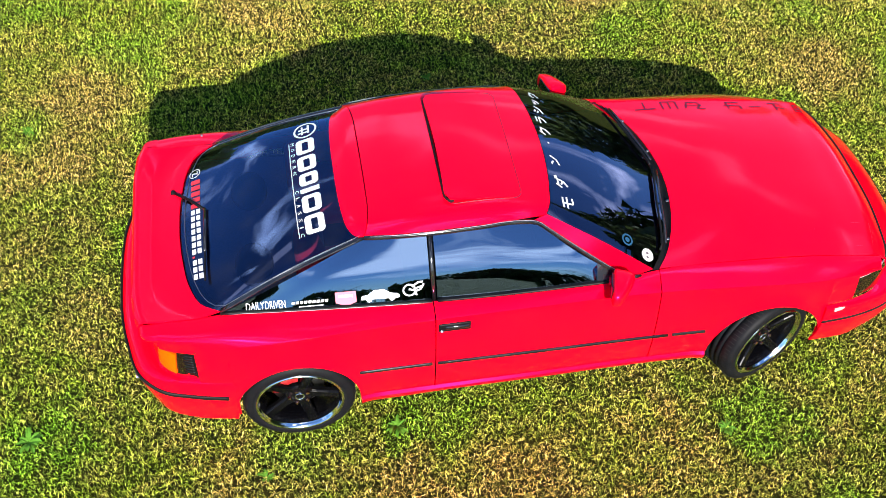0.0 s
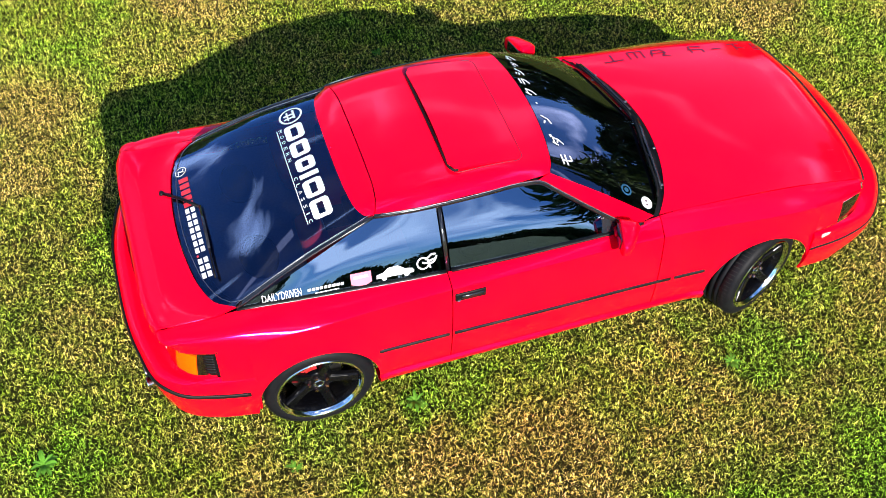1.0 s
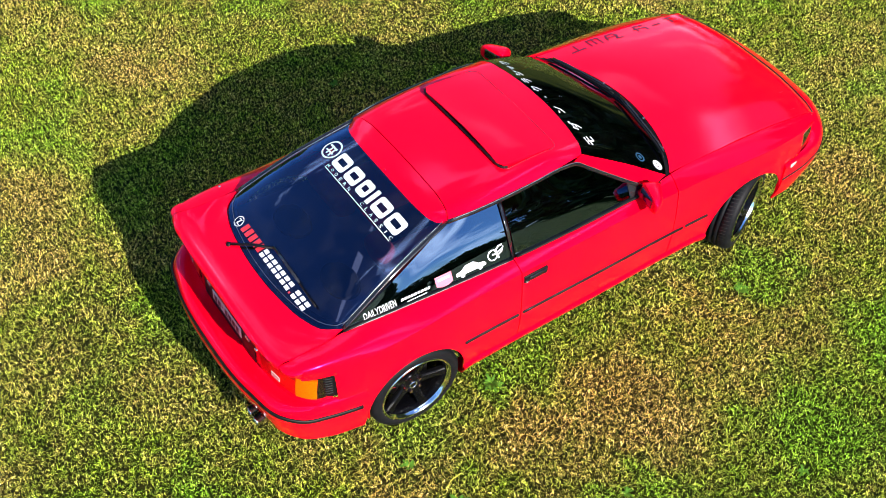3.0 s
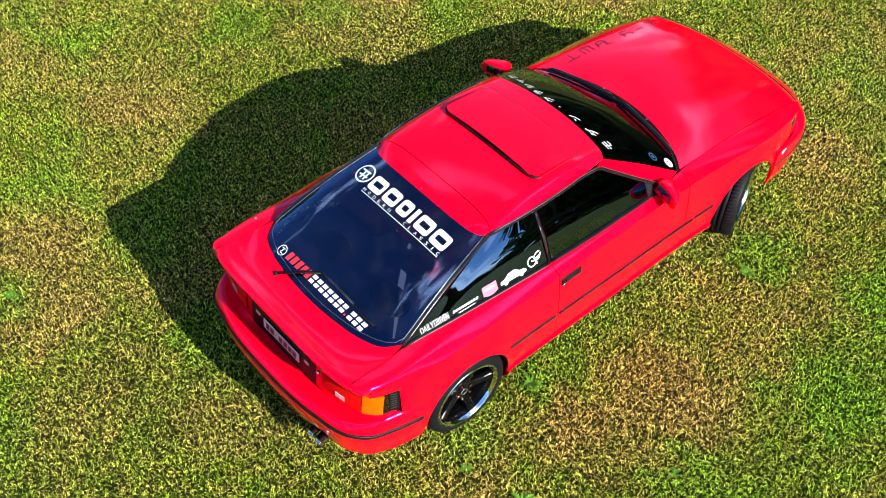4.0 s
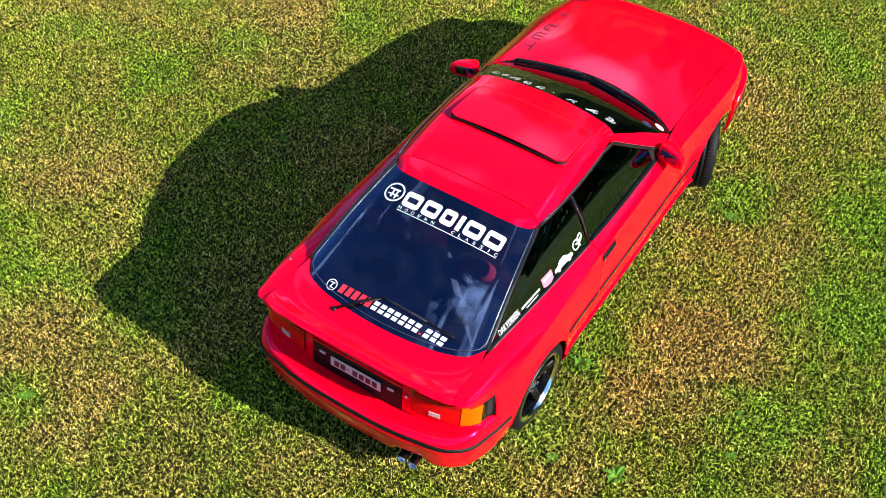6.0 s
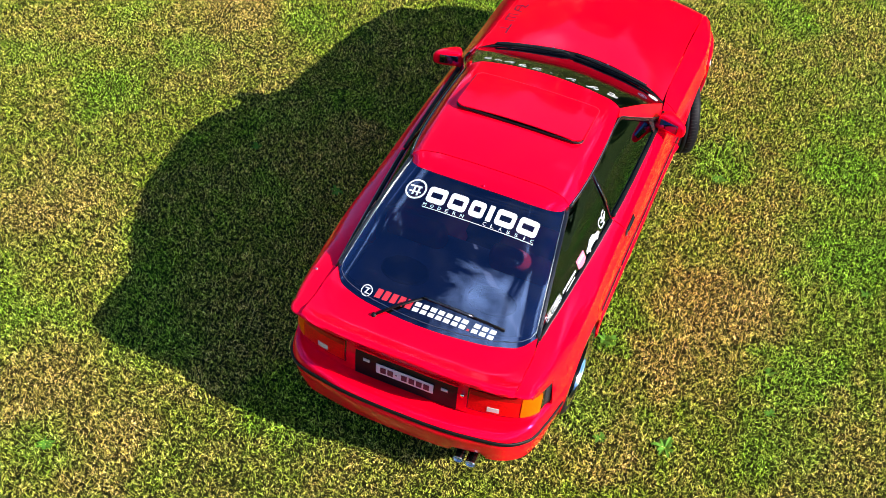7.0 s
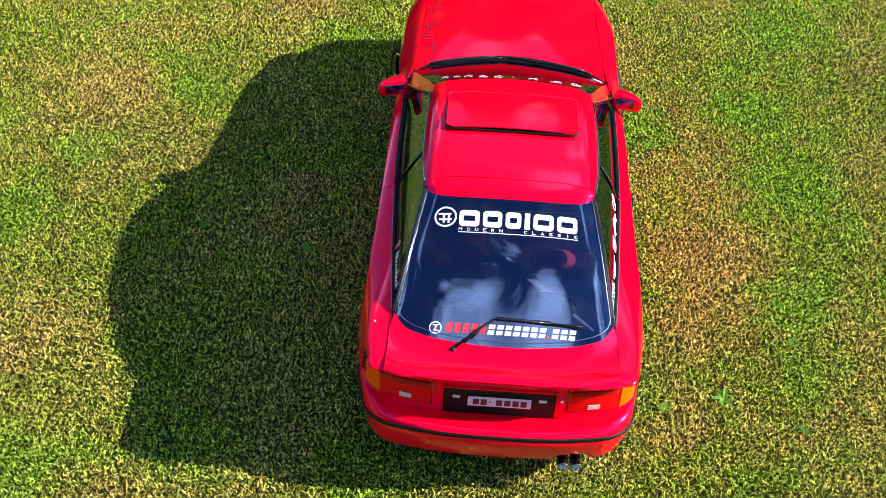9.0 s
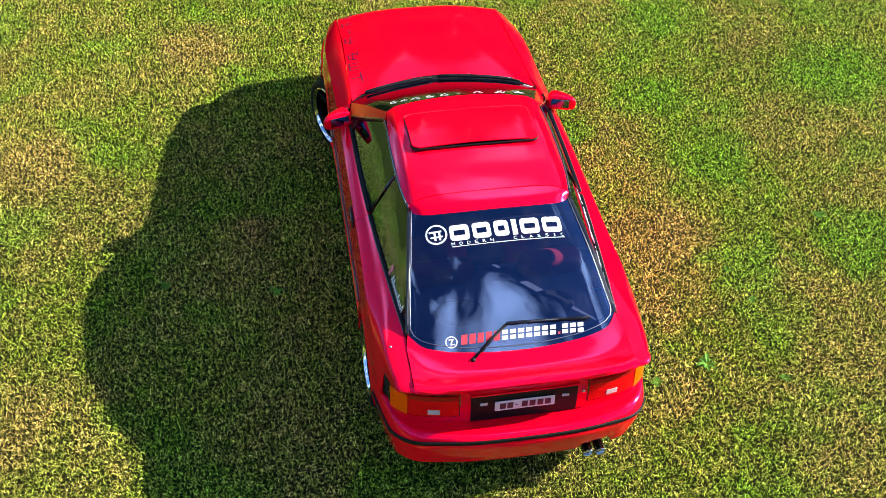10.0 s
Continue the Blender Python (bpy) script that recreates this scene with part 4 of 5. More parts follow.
part("sunroof_seal", sweep([tuple(lid_point(x, y, -0.014)) for x, y in back_edge], 0.010, 0.012), BLACK, lid_ob, "black rubber seal under the panel")
rim_way = corner[14:] + corner[:14]
seam = []
for (x0, y0), (x1, y1) in zip(rim_way, rim_way[1:]):
    for k in range(8 if math.hypot(x1 - x0, y1 - y0) > 0.1 else 1):
        t = k / 8
        q = roof_z((x0 + (x1 - x0) * t) + 0.004 * (1 if x0 > SX1 - 0.05 else 0), (y0 + (y1 - y0) * t) * 1.012)
        seam.append((q[0], q[1], q[2] + 0.001))
part("sunroof_seam", sweep(seam, 0.0045, 0.003), FADED, lid_ob, "narrow dark seam round the panel")
part("sunroof_opening", patch(lambda u, v: np.array(roof_z(SX0 + 0.002 + 0.13 * v, -SY + 0.03 + (2 * SY - 0.06) * u)) + np.array((0, 0, 0.0015)), 16, 8), BLACK, lid_ob, "dark opening under the panel")
for y in (-0.345,):
    br = part("sunroof_latch", box(0.022, 0.030, 0.014, bevel=0.003), CHROME, lid_ob, "small bright latch")
    br.location = lid_point(SX0 + 0.010, y, -0.018)
wm = part("washer_tip", lathe([(0.0, 0.010), (0.005, 0.009), (0.007, 0.0)], 12, "z"), PAINT, tailgate)
wm.location = (-0.955, 0.0, 1.190)
an = part("aerial_base", lathe([(0.0, 0.012), (0.006, 0.011), (0.008, 0.004), (0.012, -0.004)], 16, "z"), DULL, car, "short retracted aerial base")
an.location = (-1.660, 0.712, 0.842)

# ---- wheels ----
def build_wheel():
    """A gloss black five-spoke wheel with a polished lip; its outer face looks to -y."""
    rim = part("wheel", lathe([(0.232, -0.098), (0.226, -0.104), (0.220, -0.100), (0.216, -0.088), (0.204, -0.076), (0.200, -0.030), (0.196, 0.080), (0.215, 0.095)], 64), WHEEL_BLACK, None,
               "gloss black five-spoke wheel with polished lip")
    part("polished_lip", lathe([(0.233, -0.097), (0.228, -0.1065), (0.220, -0.1035), (0.216, -0.092), (0.210, -0.084)], 64), CHROME, rim, "polished metal rim lip")
    W = 0.293
    rows = [(0.222, 0.088), (0.250, 0.102), (0.275, 0.098), (0.288, 0.088), (W, 0.072)]
    rows += [(W, 0.050), (W - 0.006, 0.048), (W - 0.006, 0.041), (W, 0.039), (W, 0.013), (W - 0.006, 0.011), (W - 0.006, 0.003), (W, 0.001), (W, -0.022), (W - 0.006, -0.024), (W - 0.006, -0.031), (W, -0.033), (W, -0.062)]
    rows += [(0.290, -0.080), (0.282, -0.094), (0.268, -0.102), (0.250, -0.106), (0.238, -0.104), (0.226, -0.096), (0.222, -0.080)]
    tyre = part("tyre", lathe(rows, 96), RUBBER, rim, "low-profile black tyre")
    tread = bmesh.new()
    for k in range(72):
        a = 2 * math.pi * k / 72
        for y0, y1, sk in ((0.052, 0.082, 0.03), (-0.034, -0.078, -0.03)):
            p = [((W + 0.0008) * math.cos(a + e), y, (W + 0.0008) * math.sin(a + e)) for y, e in ((y0, 0.0), (y1, sk), (y1, sk + 0.014), (y0, 0.014))]
            tread.faces.new([tread.verts.new(q) for q in p])
    tagged(part("tread_groove", tread, SOOT, rim, "dark sipes across the tread", smooth=False, thick=0.001), kind="stuff")
    hub = part("hub", lathe([(0.0, -0.062), (0.026, -0.061), (0.030, -0.056), (0.036, -0.052), (0.070, -0.050), (0.078, -0.042), (0.080, 0.0)], 40), WHEEL_BLACK, rim, "black hub with centre cap")
    for k in range(5):
        a = math.pi / 2 + 2 * math.pi * k / 5
        sp = bmesh.new()
        secs = []
        for r, w, y0, y1 in ((0.045, 0.070, -0.050, -0.015), (0.090, 0.056, -0.056, -0.022), (0.150, 0.052, -0.066, -0.032), (0.203, 0.066, -0.080, -0.045)):
            t = (-math.sin(a), math.cos(a))
            ring = []
            for sx, yy in ((-0.5, y1), (-0.5, y0 + 0.010), (-0.36, y0), (0.36, y0), (0.5, y0 + 0.010), (0.5, y1)):
                ring.append(sp.verts.new((r * math.cos(a) + t[0] * sx * w, yy, r * math.sin(a) + t[1] * sx * w)))
            secs.append(ring)
        for c, d in zip(secs, secs[1:]):
            for j in range(6):
                sp.faces.new((c[j], c[(j + 1) % 6], d[(j + 1) % 6], d[j]))
        bmesh.ops.recalc_face_normals(sp, faces=sp.faces)
        part("spoke", sp, WHEEL_BLACK, rim, smooth=False, bevel=0.003)
        b = a + math.pi / 5
        nut = part("lug_nut", lathe([(0.0, -0.070), (0.009, -0.069), (0.011, -0.062), (0.011, -0.045)], 6), COPPER, rim, "coppery lug nut", smooth=False)
        nut.location = (0.052 * math.cos(b), 0, 0.052 * math.sin(b))
    part("cap_ring", lathe([(0.020, -0.061), (0.022, -0.064), (0.026, -0.063), (0.027, -0.058)], 32), CHROME, rim, "thin bright ring on the centre cap")
    return rim


wheel = build_wheel()
wheel.parent = car
STEER = 23.0
spots = ((-WB, -0.705, 0.0, -1, 20), (WB, -0.692, STEER, -1, 0), (-WB, 0.705, 0.0, 1, 41), (WB, 0.692, STEER, 1, 8))
for n, (x, y, yaw, sg, spin) in enumerate(spots):
    m = pose(x, y, HUB_Z, 0, 0, yaw + (180 if sg > 0 else 0)) @ pose(0, 0, 0, 0, spin, 0)
    if n == 0:
        wheel.matrix_basis = m
    else:
        copy_thing(wheel, m)
    disc = part("brake_disc", lathe([(0.05, -0.004), (0.135, -0.004), (0.135, 0.014), (0.05, 0.014)], 40), DISC, car, "worn steel brake disc")
    disc.matrix_basis = pose(x, y + 0.010 * -sg, HUB_Z, 0, 0, yaw)
    cal = bmesh.new()
    for k in range(7):
        a = radians(100 + 10 * k)
        box(0.045, 0.06, 0.034, (0.118 * math.cos(a), 0, 0.118 * math.sin(a)), 0.004, bm=cal, turn=Matrix.Rotation(-a, 4, "Y"))
    c = part("brake_caliper", cal, CALIPER, car, "red painted brake caliper")
    c.matrix_basis = pose(x, y + 0.006 * sg, HUB_Z, 0, 0, yaw)

# ---- twin exhaust ----
for y in (-0.386, -0.460):
    ex = part("exhaust_tip", lathe([(0.033, 0.16), (0.033, 0.0), (0.035, -0.003), (0.033, -0.006), (0.029, -0.002), (0.028, 0.15)], 32, "x"), STEEL, car, "polished steel exhaust tip")
    ex.location, ex.rotation_euler = (-2.106, y, 0.236), (0, radians(-6), radians(3))
    part("exhaust_bore", lathe([(0.0, 0.03), (0.0285, 0.03)], 24, "x"), SOOT, ex, "sooty bore")
box_bm = lathe([(0.0, 0.30), (0.06, 0.29), (0.075, 0.26), (0.075, 0.02), (0.06, 0.0), (0.0, -0.005)], 24, "x")
mu = part("muffler", box_bm, STEEL, car, "dull steel muffler under the bumper")
mu.location = (-1.98, -0.42, 0.250)

# ---- cabin ----
cab = bmesh.new()
box(1.75, 1.22, 0.06, (-0.40, 0, 0.55), 0.01, bm=cab)
part("cabin_floor", cab, SEAT_DARK, car, "dark carpeted cabin floor")
shelf = part("parcel_shelf", patch(loft([(-1.72, -0.56, 0.800), (-1.72, 0.56, 0.800)], [(-1.05, -0.52, 0.800), (-1.05, 0.52, 0.800)]), 8, 8, centre=(0, 0, 0)), SHELF, car, "grey-blue parcel shelf with two speakers", thick=0.02)
for y in (-0.27, 0.27):
    sp = part("speaker", lathe([(0.0, 0.004), (0.05, 0.010), (0.085, 0.002), (0.105, 0.012), (0.115, 0.010), (0.118, -0.004)], 36, "z"), SOOT, shelf, "round dark speaker")
    sp.location, sp.scale = (-1.42, y, 0.806), (0.85, 1.25, 1.0)
for y in (-0.33, 0.33):
    for x, tall, mat, lab in ((-0.18, 0.50, SEAT_RED, "red cloth front seat"), (-0.92, 0.34, SEAT_RED, "red cloth rear seat")):
        st = part("seat", box(0.46, 0.48, 0.16, (x + 0.06, y, 0.64), 0.05, 3), mat, car, lab)
        bk = box(0.13, 0.38, tall * 0.86, (0, 0, tall * 0.43), 0.05, 3, turn=Matrix.Rotation(radians(-16), 4, "Y"))
        part("backrest", bk, mat, st).location = (x - 0.20, y, 0.66)
        if tall > 0.4:
            part("headrest", box(0.09, 0.25, 0.15, (x - 0.335, y, 1.085), 0.04, 3), SEAT_DARK, st)
dash = part("dashboard", sweep([(0.46, y, 0.80 + 0.012 * math.cos(y * 2)) for y in np.linspace(-0.58, 0.58, 12)], 0.36, 0.16), SEAT_DARK, car, "dark dashboard")
sw = part("steering_wheel", lathe([(0.175, -0.012), (0.187, 0.0), (0.175, 0.012), (0.165, 0.0), (0.175, -0.012)], 36, "x"), BLACK, car, "black steering wheel")
sw.location, sw.rotation_euler = (0.20, -0.34, 0.83), (0, radians(-22), 0)


# ---- stickers and lettering ----
def drape(surf, near, right, polys, mat, name, parent, label="", lift=0.0025, uv0=(0.5, 0.5)):
    """Lays flat shapes (lists of (a, b) in metres from 'near', b up the glass) on a surface."""
    near, right = np.array(near, float), np.array(right, float)

    def closest(q, uv, rounds=4):
        u, v = uv
        for _ in range(rounds):
            p = surf(u, v)
            e = 1e-4
            pu, pv = (surf(u + e, v) - surf(u - e, v)) / (2 * e), (surf(u, v + e) - surf(u, v - e)) / (2 * e)
            j = np.stack([pu, pv], 1)
            d = np.linalg.lstsq(j, q - p, rcond=None)[0]
            u, v = min(max(u + d[0], 0.002), 0.998), min(max(v + d[1], 0.002), 0.998)
        n = np.cross(pu, pv)
        return (u, v), surf(u, v), n / np.linalg.norm(n)

    uv, p0, n0 = closest(near, uv0, 14)
    if n0 @ (p0 - np.array((-0.4, 0, 0.5))) < 0:
        n0 = -n0
    e1 = right - n0 * (right @ n0)
    e1 /= np.linalg.norm(e1)
    e2 = np.cross(n0, e1)
    bm = bmesh.new()
    for poly in polys:
        vs = []
        for a, b in poly:
            uv, p, n = closest(p0 + e1 * a + e2 * b, uv)
            if n @ n0 < 0:
                n = -n
            vs.append(bm.verts.new(p + n * lift))
        if len(vs) > 2:
            f = bm.faces.new(vs)
            f.normal_update()
            if f.normal @ Vector(n0) < 0:
                f.normal_flip()
    bmesh.ops.triangulate(bm, faces=bm.faces[:])
    return part(name, bm, mat, parent, label, smooth=False)


def rect(a0, b0, a1, b1, slant=0.0, n=1):
    out = []
    for k in range(n):
        x0, x1 = a0 + (a1 - a0) * k / n, a0 + (a1 - a0) * (k + 1) / n
        out.append([(x0, b0), (x1, b0), (x1 + slant, b1), (x0 + slant, b1)])
    return out


def disc(a, b, r, n=28):
    return [[(a + r * math.cos(2 * math.pi * k / n), b + r * math.sin(2 * math.pi * k / n)) for k in range(n)]]


def ring(a, b, r0, r1, n=28):
    out = []
    for k in range(n):
        c0, s0, c1, s1 = *(f(2 * math.pi * k / n) for f in (math.cos, math.sin)), *(f(2 * math.pi * (k + 1) / n) for f in (math.cos, math.sin))
        out.append([(a + r0 * c0, b + r0 * s0), (a + r1 * c0, b + r1 * s0), (a + r1 * c1, b + r1 * s1), (a + r0 * c1, b + r0 * s1)])
    return out


def frame_block(a0, b0, a1, b1, w, n=5):
    """A rounded rectangular frame of bar width w."""
    def loop(a0, b0, a1, b1, r):
        pts = []
        for cx, cy, s in ((a1 - r, b1 - r, 0), (a0 + r, b1 - r, 90), (a0 + r, b0 + r, 180), (a1 - r, b0 + r, 270)):
            pts += [(cx + r * math.cos(radians(s + 90 * k / n)), cy + r * math.sin(radians(s + 90 * k / n))) for k in range(n + 1)]
        return pts
    p, q = loop(a0, b0, a1, b1, 0.022), loop(a0 + w * 0.7, b0 + w, a1 - w * 0.7, b1 - w, 0.005)
    return [[p[i - 1], p[i], q[i], q[i - 1]] for i in range(len(p))]


def stroke(pts, w):
    """A line of width w through flat points, as quads."""
    out = []
    for (x0, y0), (x1, y1) in zip(pts, pts[1:]):
        d = math.hypot(x1 - x0, y1 - y0) or 1
        nx, ny = -(y1 - y0) / d * w / 2, (x1 - x0) / d * w / 2
        ex, ey = (x1 - x0) / d * w * 0.3, (y1 - y0) / d * w * 0.3
        out.append([(x0 - ex + nx, y0 - ey + ny), (x0 - ex - nx, y0 - ey - ny), (x1 + ex - nx, y1 + ey - ny), (x1 + ex + nx, y1 + ey + ny)])
    return out


def words(text, a, b, height, width):
    """Flat polygons of a word in the built-in font, its lower left at (a, b)."""
    cu = bpy.data.curves.new("word", "FONT")
    cu.body, cu.resolution_u = text, 2
    ob = new("word", cu)
    dg = bpy.context.evaluated_depsgraph_get()
    me = bpy.data.meshes.new_from_object(ob.evaluated_get(dg))
    co = [v.co.copy() for v in me.vertices]
    x0, x1 = min(c.x for c in co), max(c.x for c in co)
    y0, y1 = min(c.y for c in co), max(c.y for c in co)
    polys = [[(a + (co[i].x - x0) / (x1 - x0) * width, b + (co[i].y - y0) / (y1 - y0) * height) for i in p.vertices] for p in me.polygons]
    bpy.data.objects.remove(ob)
    bpy.data.curves.remove(cu)
    bpy.data.meshes.remove(me)
    return polys


R = (0, -1, 0)
# upper hatch sticker: round badge, six plain rounded blocks, small words and a rule
AT = (-1.085, 0, 1.128)
drape(rear_surf, AT, R, ring(-0.363, 0.0, 0.055, 0.066) + rect(-0.405, 0.012, -0.330, 0.024) + rect(-0.378, -0.038, -0.366, 0.020) + rect(-0.400, -0.022, -0.326, -0.012) + rect(-0.350, -0.040, -0.338, 0.012),
      WHITE, "round_badge_sticker", rear_glass, "white round badge sticker", uv0=(0.5, 0.15))
x = -0.283
for k, w in enumerate((0.115, 0.108, 0.088, 0.030, 0.115, 0.118)):
    # a plain rounded frame of each block's size
    q = rect(x, -0.058, x + w, 0.045) if w < 0.05 else frame_block(x, -0.058, x + w, 0.045, 0.034)
    drape(rear_surf, AT, R, q, WHITE, "name_block", rear_glass, "large white rounded frame on the glass", uv0=(0.5, 0.15))
    x += w + 0.020
small = []
for txt, x0, step in (("MODERN", -0.283, 0.046), ("CLASSIC", 0.085, 0.048)):
    for k, ch in enumerate(txt):
        w = 0.006 if ch == "I" else 0.020
        small += words(ch, x0 + k * step + (0.007 if ch == "I" else 0), -0.087, 0.020, w)
drape(rear_surf, AT, R, small + rect(-0.283, -0.097, 0.395, -0.093, n=8), WHITE, "small_words_sticker", rear_glass, "small spaced white words over a thin rule", uv0=(0.5, 0.15))
# lower hatch sticker
AT2 = (-1.702, 0, 0.886)
drape(rear_surf, AT2, R, ring(-0.375, -0.004, 0.029, 0.035) + rect(-0.392, 0.008, -0.362, 0.014, 0.004) + rect(-0.385, -0.020, -0.376, 0.010, 0.012) + rect(-0.380, -0.022, -0.356, -0.016),
      WHITE, "small_round_sticker", rear_glass, "small white ring sticker", uv0=(0.5, 0.9))
x = -0.322
for k in range(16):
    w = 0.034 if k != 12 else 0.013
    q = rect(x, -0.026, x + w, 0.030 if k != 12 else -0.014, 0.010 if k != 12 else 0.002)
    if k < 5 or k == 12:
        drape(rear_surf, AT2, R, q, RED_VINYL, "red_block", rear_glass, "slanted red block", uv0=(0.5, 0.9))
    else:
        q = rect(x, -0.026, x + w, -0.003, 0.004) + rect(x + 0.005, 0.006, x + w + 0.005, 0.030, 0.005)
        drape(rear_surf, AT2, R, q, WHITE, "white_block", rear_glass, "slanted white block", uv0=(0.5, 0.9))
    x += w + 0.0125

# right quarter window
F = (1, 0, 0)
drape(right_quarter, (-1.375, -0.63, 0.880), F, words("DAILY", -0.098, -0.016, 0.042, 0.090) + words("DRIVEN", -0.004, -0.016, 0.042, 0.100), WHITE, "words_sticker", right_qg, "white words sticker", uv0=(0.15, 0.08))
drape(right_quarter, (-1.165, -0.64, 0.880), F, [q for k in range(9) for q in rect(-0.085 + 0.0205 * k, 0.002, -0.070 + 0.0205 * k, 0.016, 0.003)] + rect(-0.05, -0.016, 0.07, -0.011, n=2), WHITE, "caption_sticker", right_qg, "thin white bars sticker", uv0=(0.4, 0.1))
drape(right_quarter, (-0.982, -0.655, 0.895), F, [[(-0.052, 0.040), (-0.052, -0.018), (0.0, -0.042), (0.052, -0.018), (0.052, 0.040)]], PINK, "shield_sticker", right_qg, "pink shield sticker", uv0=(0.6, 0.12))
drape(right_quarter, (-0.982, -0.655, 0.895), F, rect(-0.036, 0.010, 0.036, 0.024), WHITE, "shield_bar", right_qg, "white bar on the shield", lift=0.0035, uv0=(0.6, 0.12))
sil = [(-0.095, -0.014), (-0.092, 0.006), (-0.060, 0.012), (-0.030, 0.034), (0.020, 0.036), (0.052, 0.014), (0.088, 0.008), (0.098, -0.006), (0.092, -0.016)]
drape(right_quarter, (-0.812, -0.665, 0.900), F, [sil] + disc(-0.056, -0.016, 0.014, 14) + disc(0.058, -0.016, 0.014, 14), WHITE, "silhouette_sticker", right_qg, "white sedan silhouette sticker", uv0=(0.75, 0.15))
hand = ring(-0.016, 0.000, 0.026, 0.034, 20) + stroke([(0.000, 0.018), (0.030, 0.040), (0.050, 0.040)], 0.009) + stroke([(0.008, 0.006), (0.050, 0.016), (0.056, 0.026)], 0.009) + stroke([(0.010, -0.010), (0.040, 0.000), (0.048, 0.012)], 0.009) + stroke([(-0.016, 0.004), (0.012, -0.004), (0.018, -0.028)], 0.009)
drape(right_quarter, (-0.650, -0.665, 0.920), F, hand, WHITE, "gesture_sticker", right_qg, "white line-drawn round sticker", uv0=(0.9, 0.2))
# left quarter window: white script drawn as plain strokes
B = (-1, 0, 0)
scr = []
for k in range(9):
    x = -0.125 + 0.030 * k
    scr += stroke([(x, -0.012), (x + 0.006, 0.030 if k in (0, 1, 5, 8) else 0.012), (x + 0.016, 0.004), (x + 0.022, -0.012)], 0.008)
drape(left_quarter, (-1.285, 0.645, 0.885), B, scr + stroke([(-0.12, -0.028), (0.13, -0.024)], 0.006), WHITE, "script_sticker", left_qg, "white script sticker", uv0=(0.3, 0.1))
drape(left_quarter, (-1.105, 0.665, 0.915), B, disc(0, 0.010, 0.022, 14) + rect(-0.014, -0.036, 0.014, -0.014), PINK, "small_figure_sticker", left_qg, "small pink and white sticker", uv0=(0.45, 0.15))
# windscreen: katakana along the top, round labels low on one side
L = (0, 1, 0)
kana = {"mo": [[(-.4, .38), (.4, .38)], [(-.45, .05), (.45, .05)], [(-.05, .38), (-.05, -.35), (.10, -.42), (.42, -.38)]],
        "da": [[(-.2, .45), (-.42, .05)], [(-.2, .30), (.30, .30), (.15, -.15), (-.25, -.45)], [(-.15, .05), (.18, -.12)], [(.36, .48), (.42, .34)], [(.50, .48), (.56, .34)]],
        "n": [[(-.40, .30), (-.15, .15)], [(-.38, -.38), (.10, -.20), (.42, .28)]],
        "dot": [[(-.06, 0), (.06, 0)]],
        "ku": [[(-.15, .45), (-.40, .05)], [(-.18, .28), (.34, .28), (.18, -.15), (-.22, -.45)]],
        "ra": [[(-.30, .42), (.30, .42)], [(-.38, .12), (.36, .12), (.20, -.22), (-.15, -.45)]],
        "shi": [[(-.35, .38), (-.12, .26)], [(-.42, .12), (-.18, .0)], [(-.38, -.40), (.10, -.25), (.42, .20)]],
        "tsu": [[(-.36, .18), (-.26, -.02)], [(-.08, .22), (.0, .02)], [(.34, .20), (.16, -.22), (-.12, -.40)]]}
for key, y, size in (("mo", -0.415, 0.075), ("da", -0.285, 0.072), ("n", -0.130, 0.068), ("dot", 0.000, 0.060), ("ku", 0.095, 0.068), ("ra", 0.190, 0.066), ("shi", 0.285, 0.066), ("tsu", 0.362, 0.056), ("ku", 0.438, 0.064)):
    marks = []
    for line in kana[key]:
        drop = -0.030 * (abs(y) / 0.45) ** 2
        marks += stroke([(y + px * size, drop + py * size) for px, py in line], 0.010)
    drape(screen_surf, (0.165, 0.0, 1.205), L, marks, WHITE, "katakana_sticker", screen, "white katakana character on the glass", uv0=(0.5, 0.9))
drape(screen_surf, (0.580, -0.600, 0.925), L, disc(0, 0, 0.036), WHITE, "round_label", screen, "white round label in the lower corner", uv0=(0.06, 0.05))
drape(screen_surf, (0.580, -0.600, 0.925), L, rect(-0.018, -0.006, -0.008, 0.010) + rect(0.004, -0.006, 0.014, 0.010), DARK_VINYL, "label_mark", screen, "dark bars on the label", lift=0.0035, uv0=(0.06, 0.05))
TEAL = material("teal_label", (0.012, 0.06, 0.12), rough=0.4)
drape(screen_surf, (0.470, -0.540, 0.985), L, ring(0, 0, 0.024, 0.034) + disc(0, 0, 0.014, 16), TEAL, "round_label", screen, "blue ringed label on the glass", uv0=(0.12, 0.2))
# worn dark marks along the bonnet's left edge
D = (1, 0, 0)
hm = stroke([(-0.30, 0.040), (-0.30, -0.030)], 0.010) + stroke([(-0.36, -0.032), (-0.24, -0.028)], 0.012)
hm += stroke([(-0.19, 0.040), (-0.19, -0.034)], 0.010) + stroke([(-0.19, 0.040), (-0.10, 0.040)], 0.010) + stroke([(-0.145, 0.038), (-0.145, -0.030)], 0.010) + stroke([(-0.10, 0.040), (-0.10, -0.034)], 0.010)
hm += stroke([(-0.05, -0.030), (-0.03, 0.030), (0.03, 0.034), (0.05, 0.0), (0.02, -0.034), (0.07, -0.040)], 0.010) + stroke([(-0.05, 0.0), (0.04, 0.0)], 0.008)
hm += stroke([(0.22, -0.034), (0.22, 0.036), (0.30, 0.030)], 0.010) + stroke([(0.20, 0.0), (0.30, -0.004), (0.30, -0.036)], 0.010)
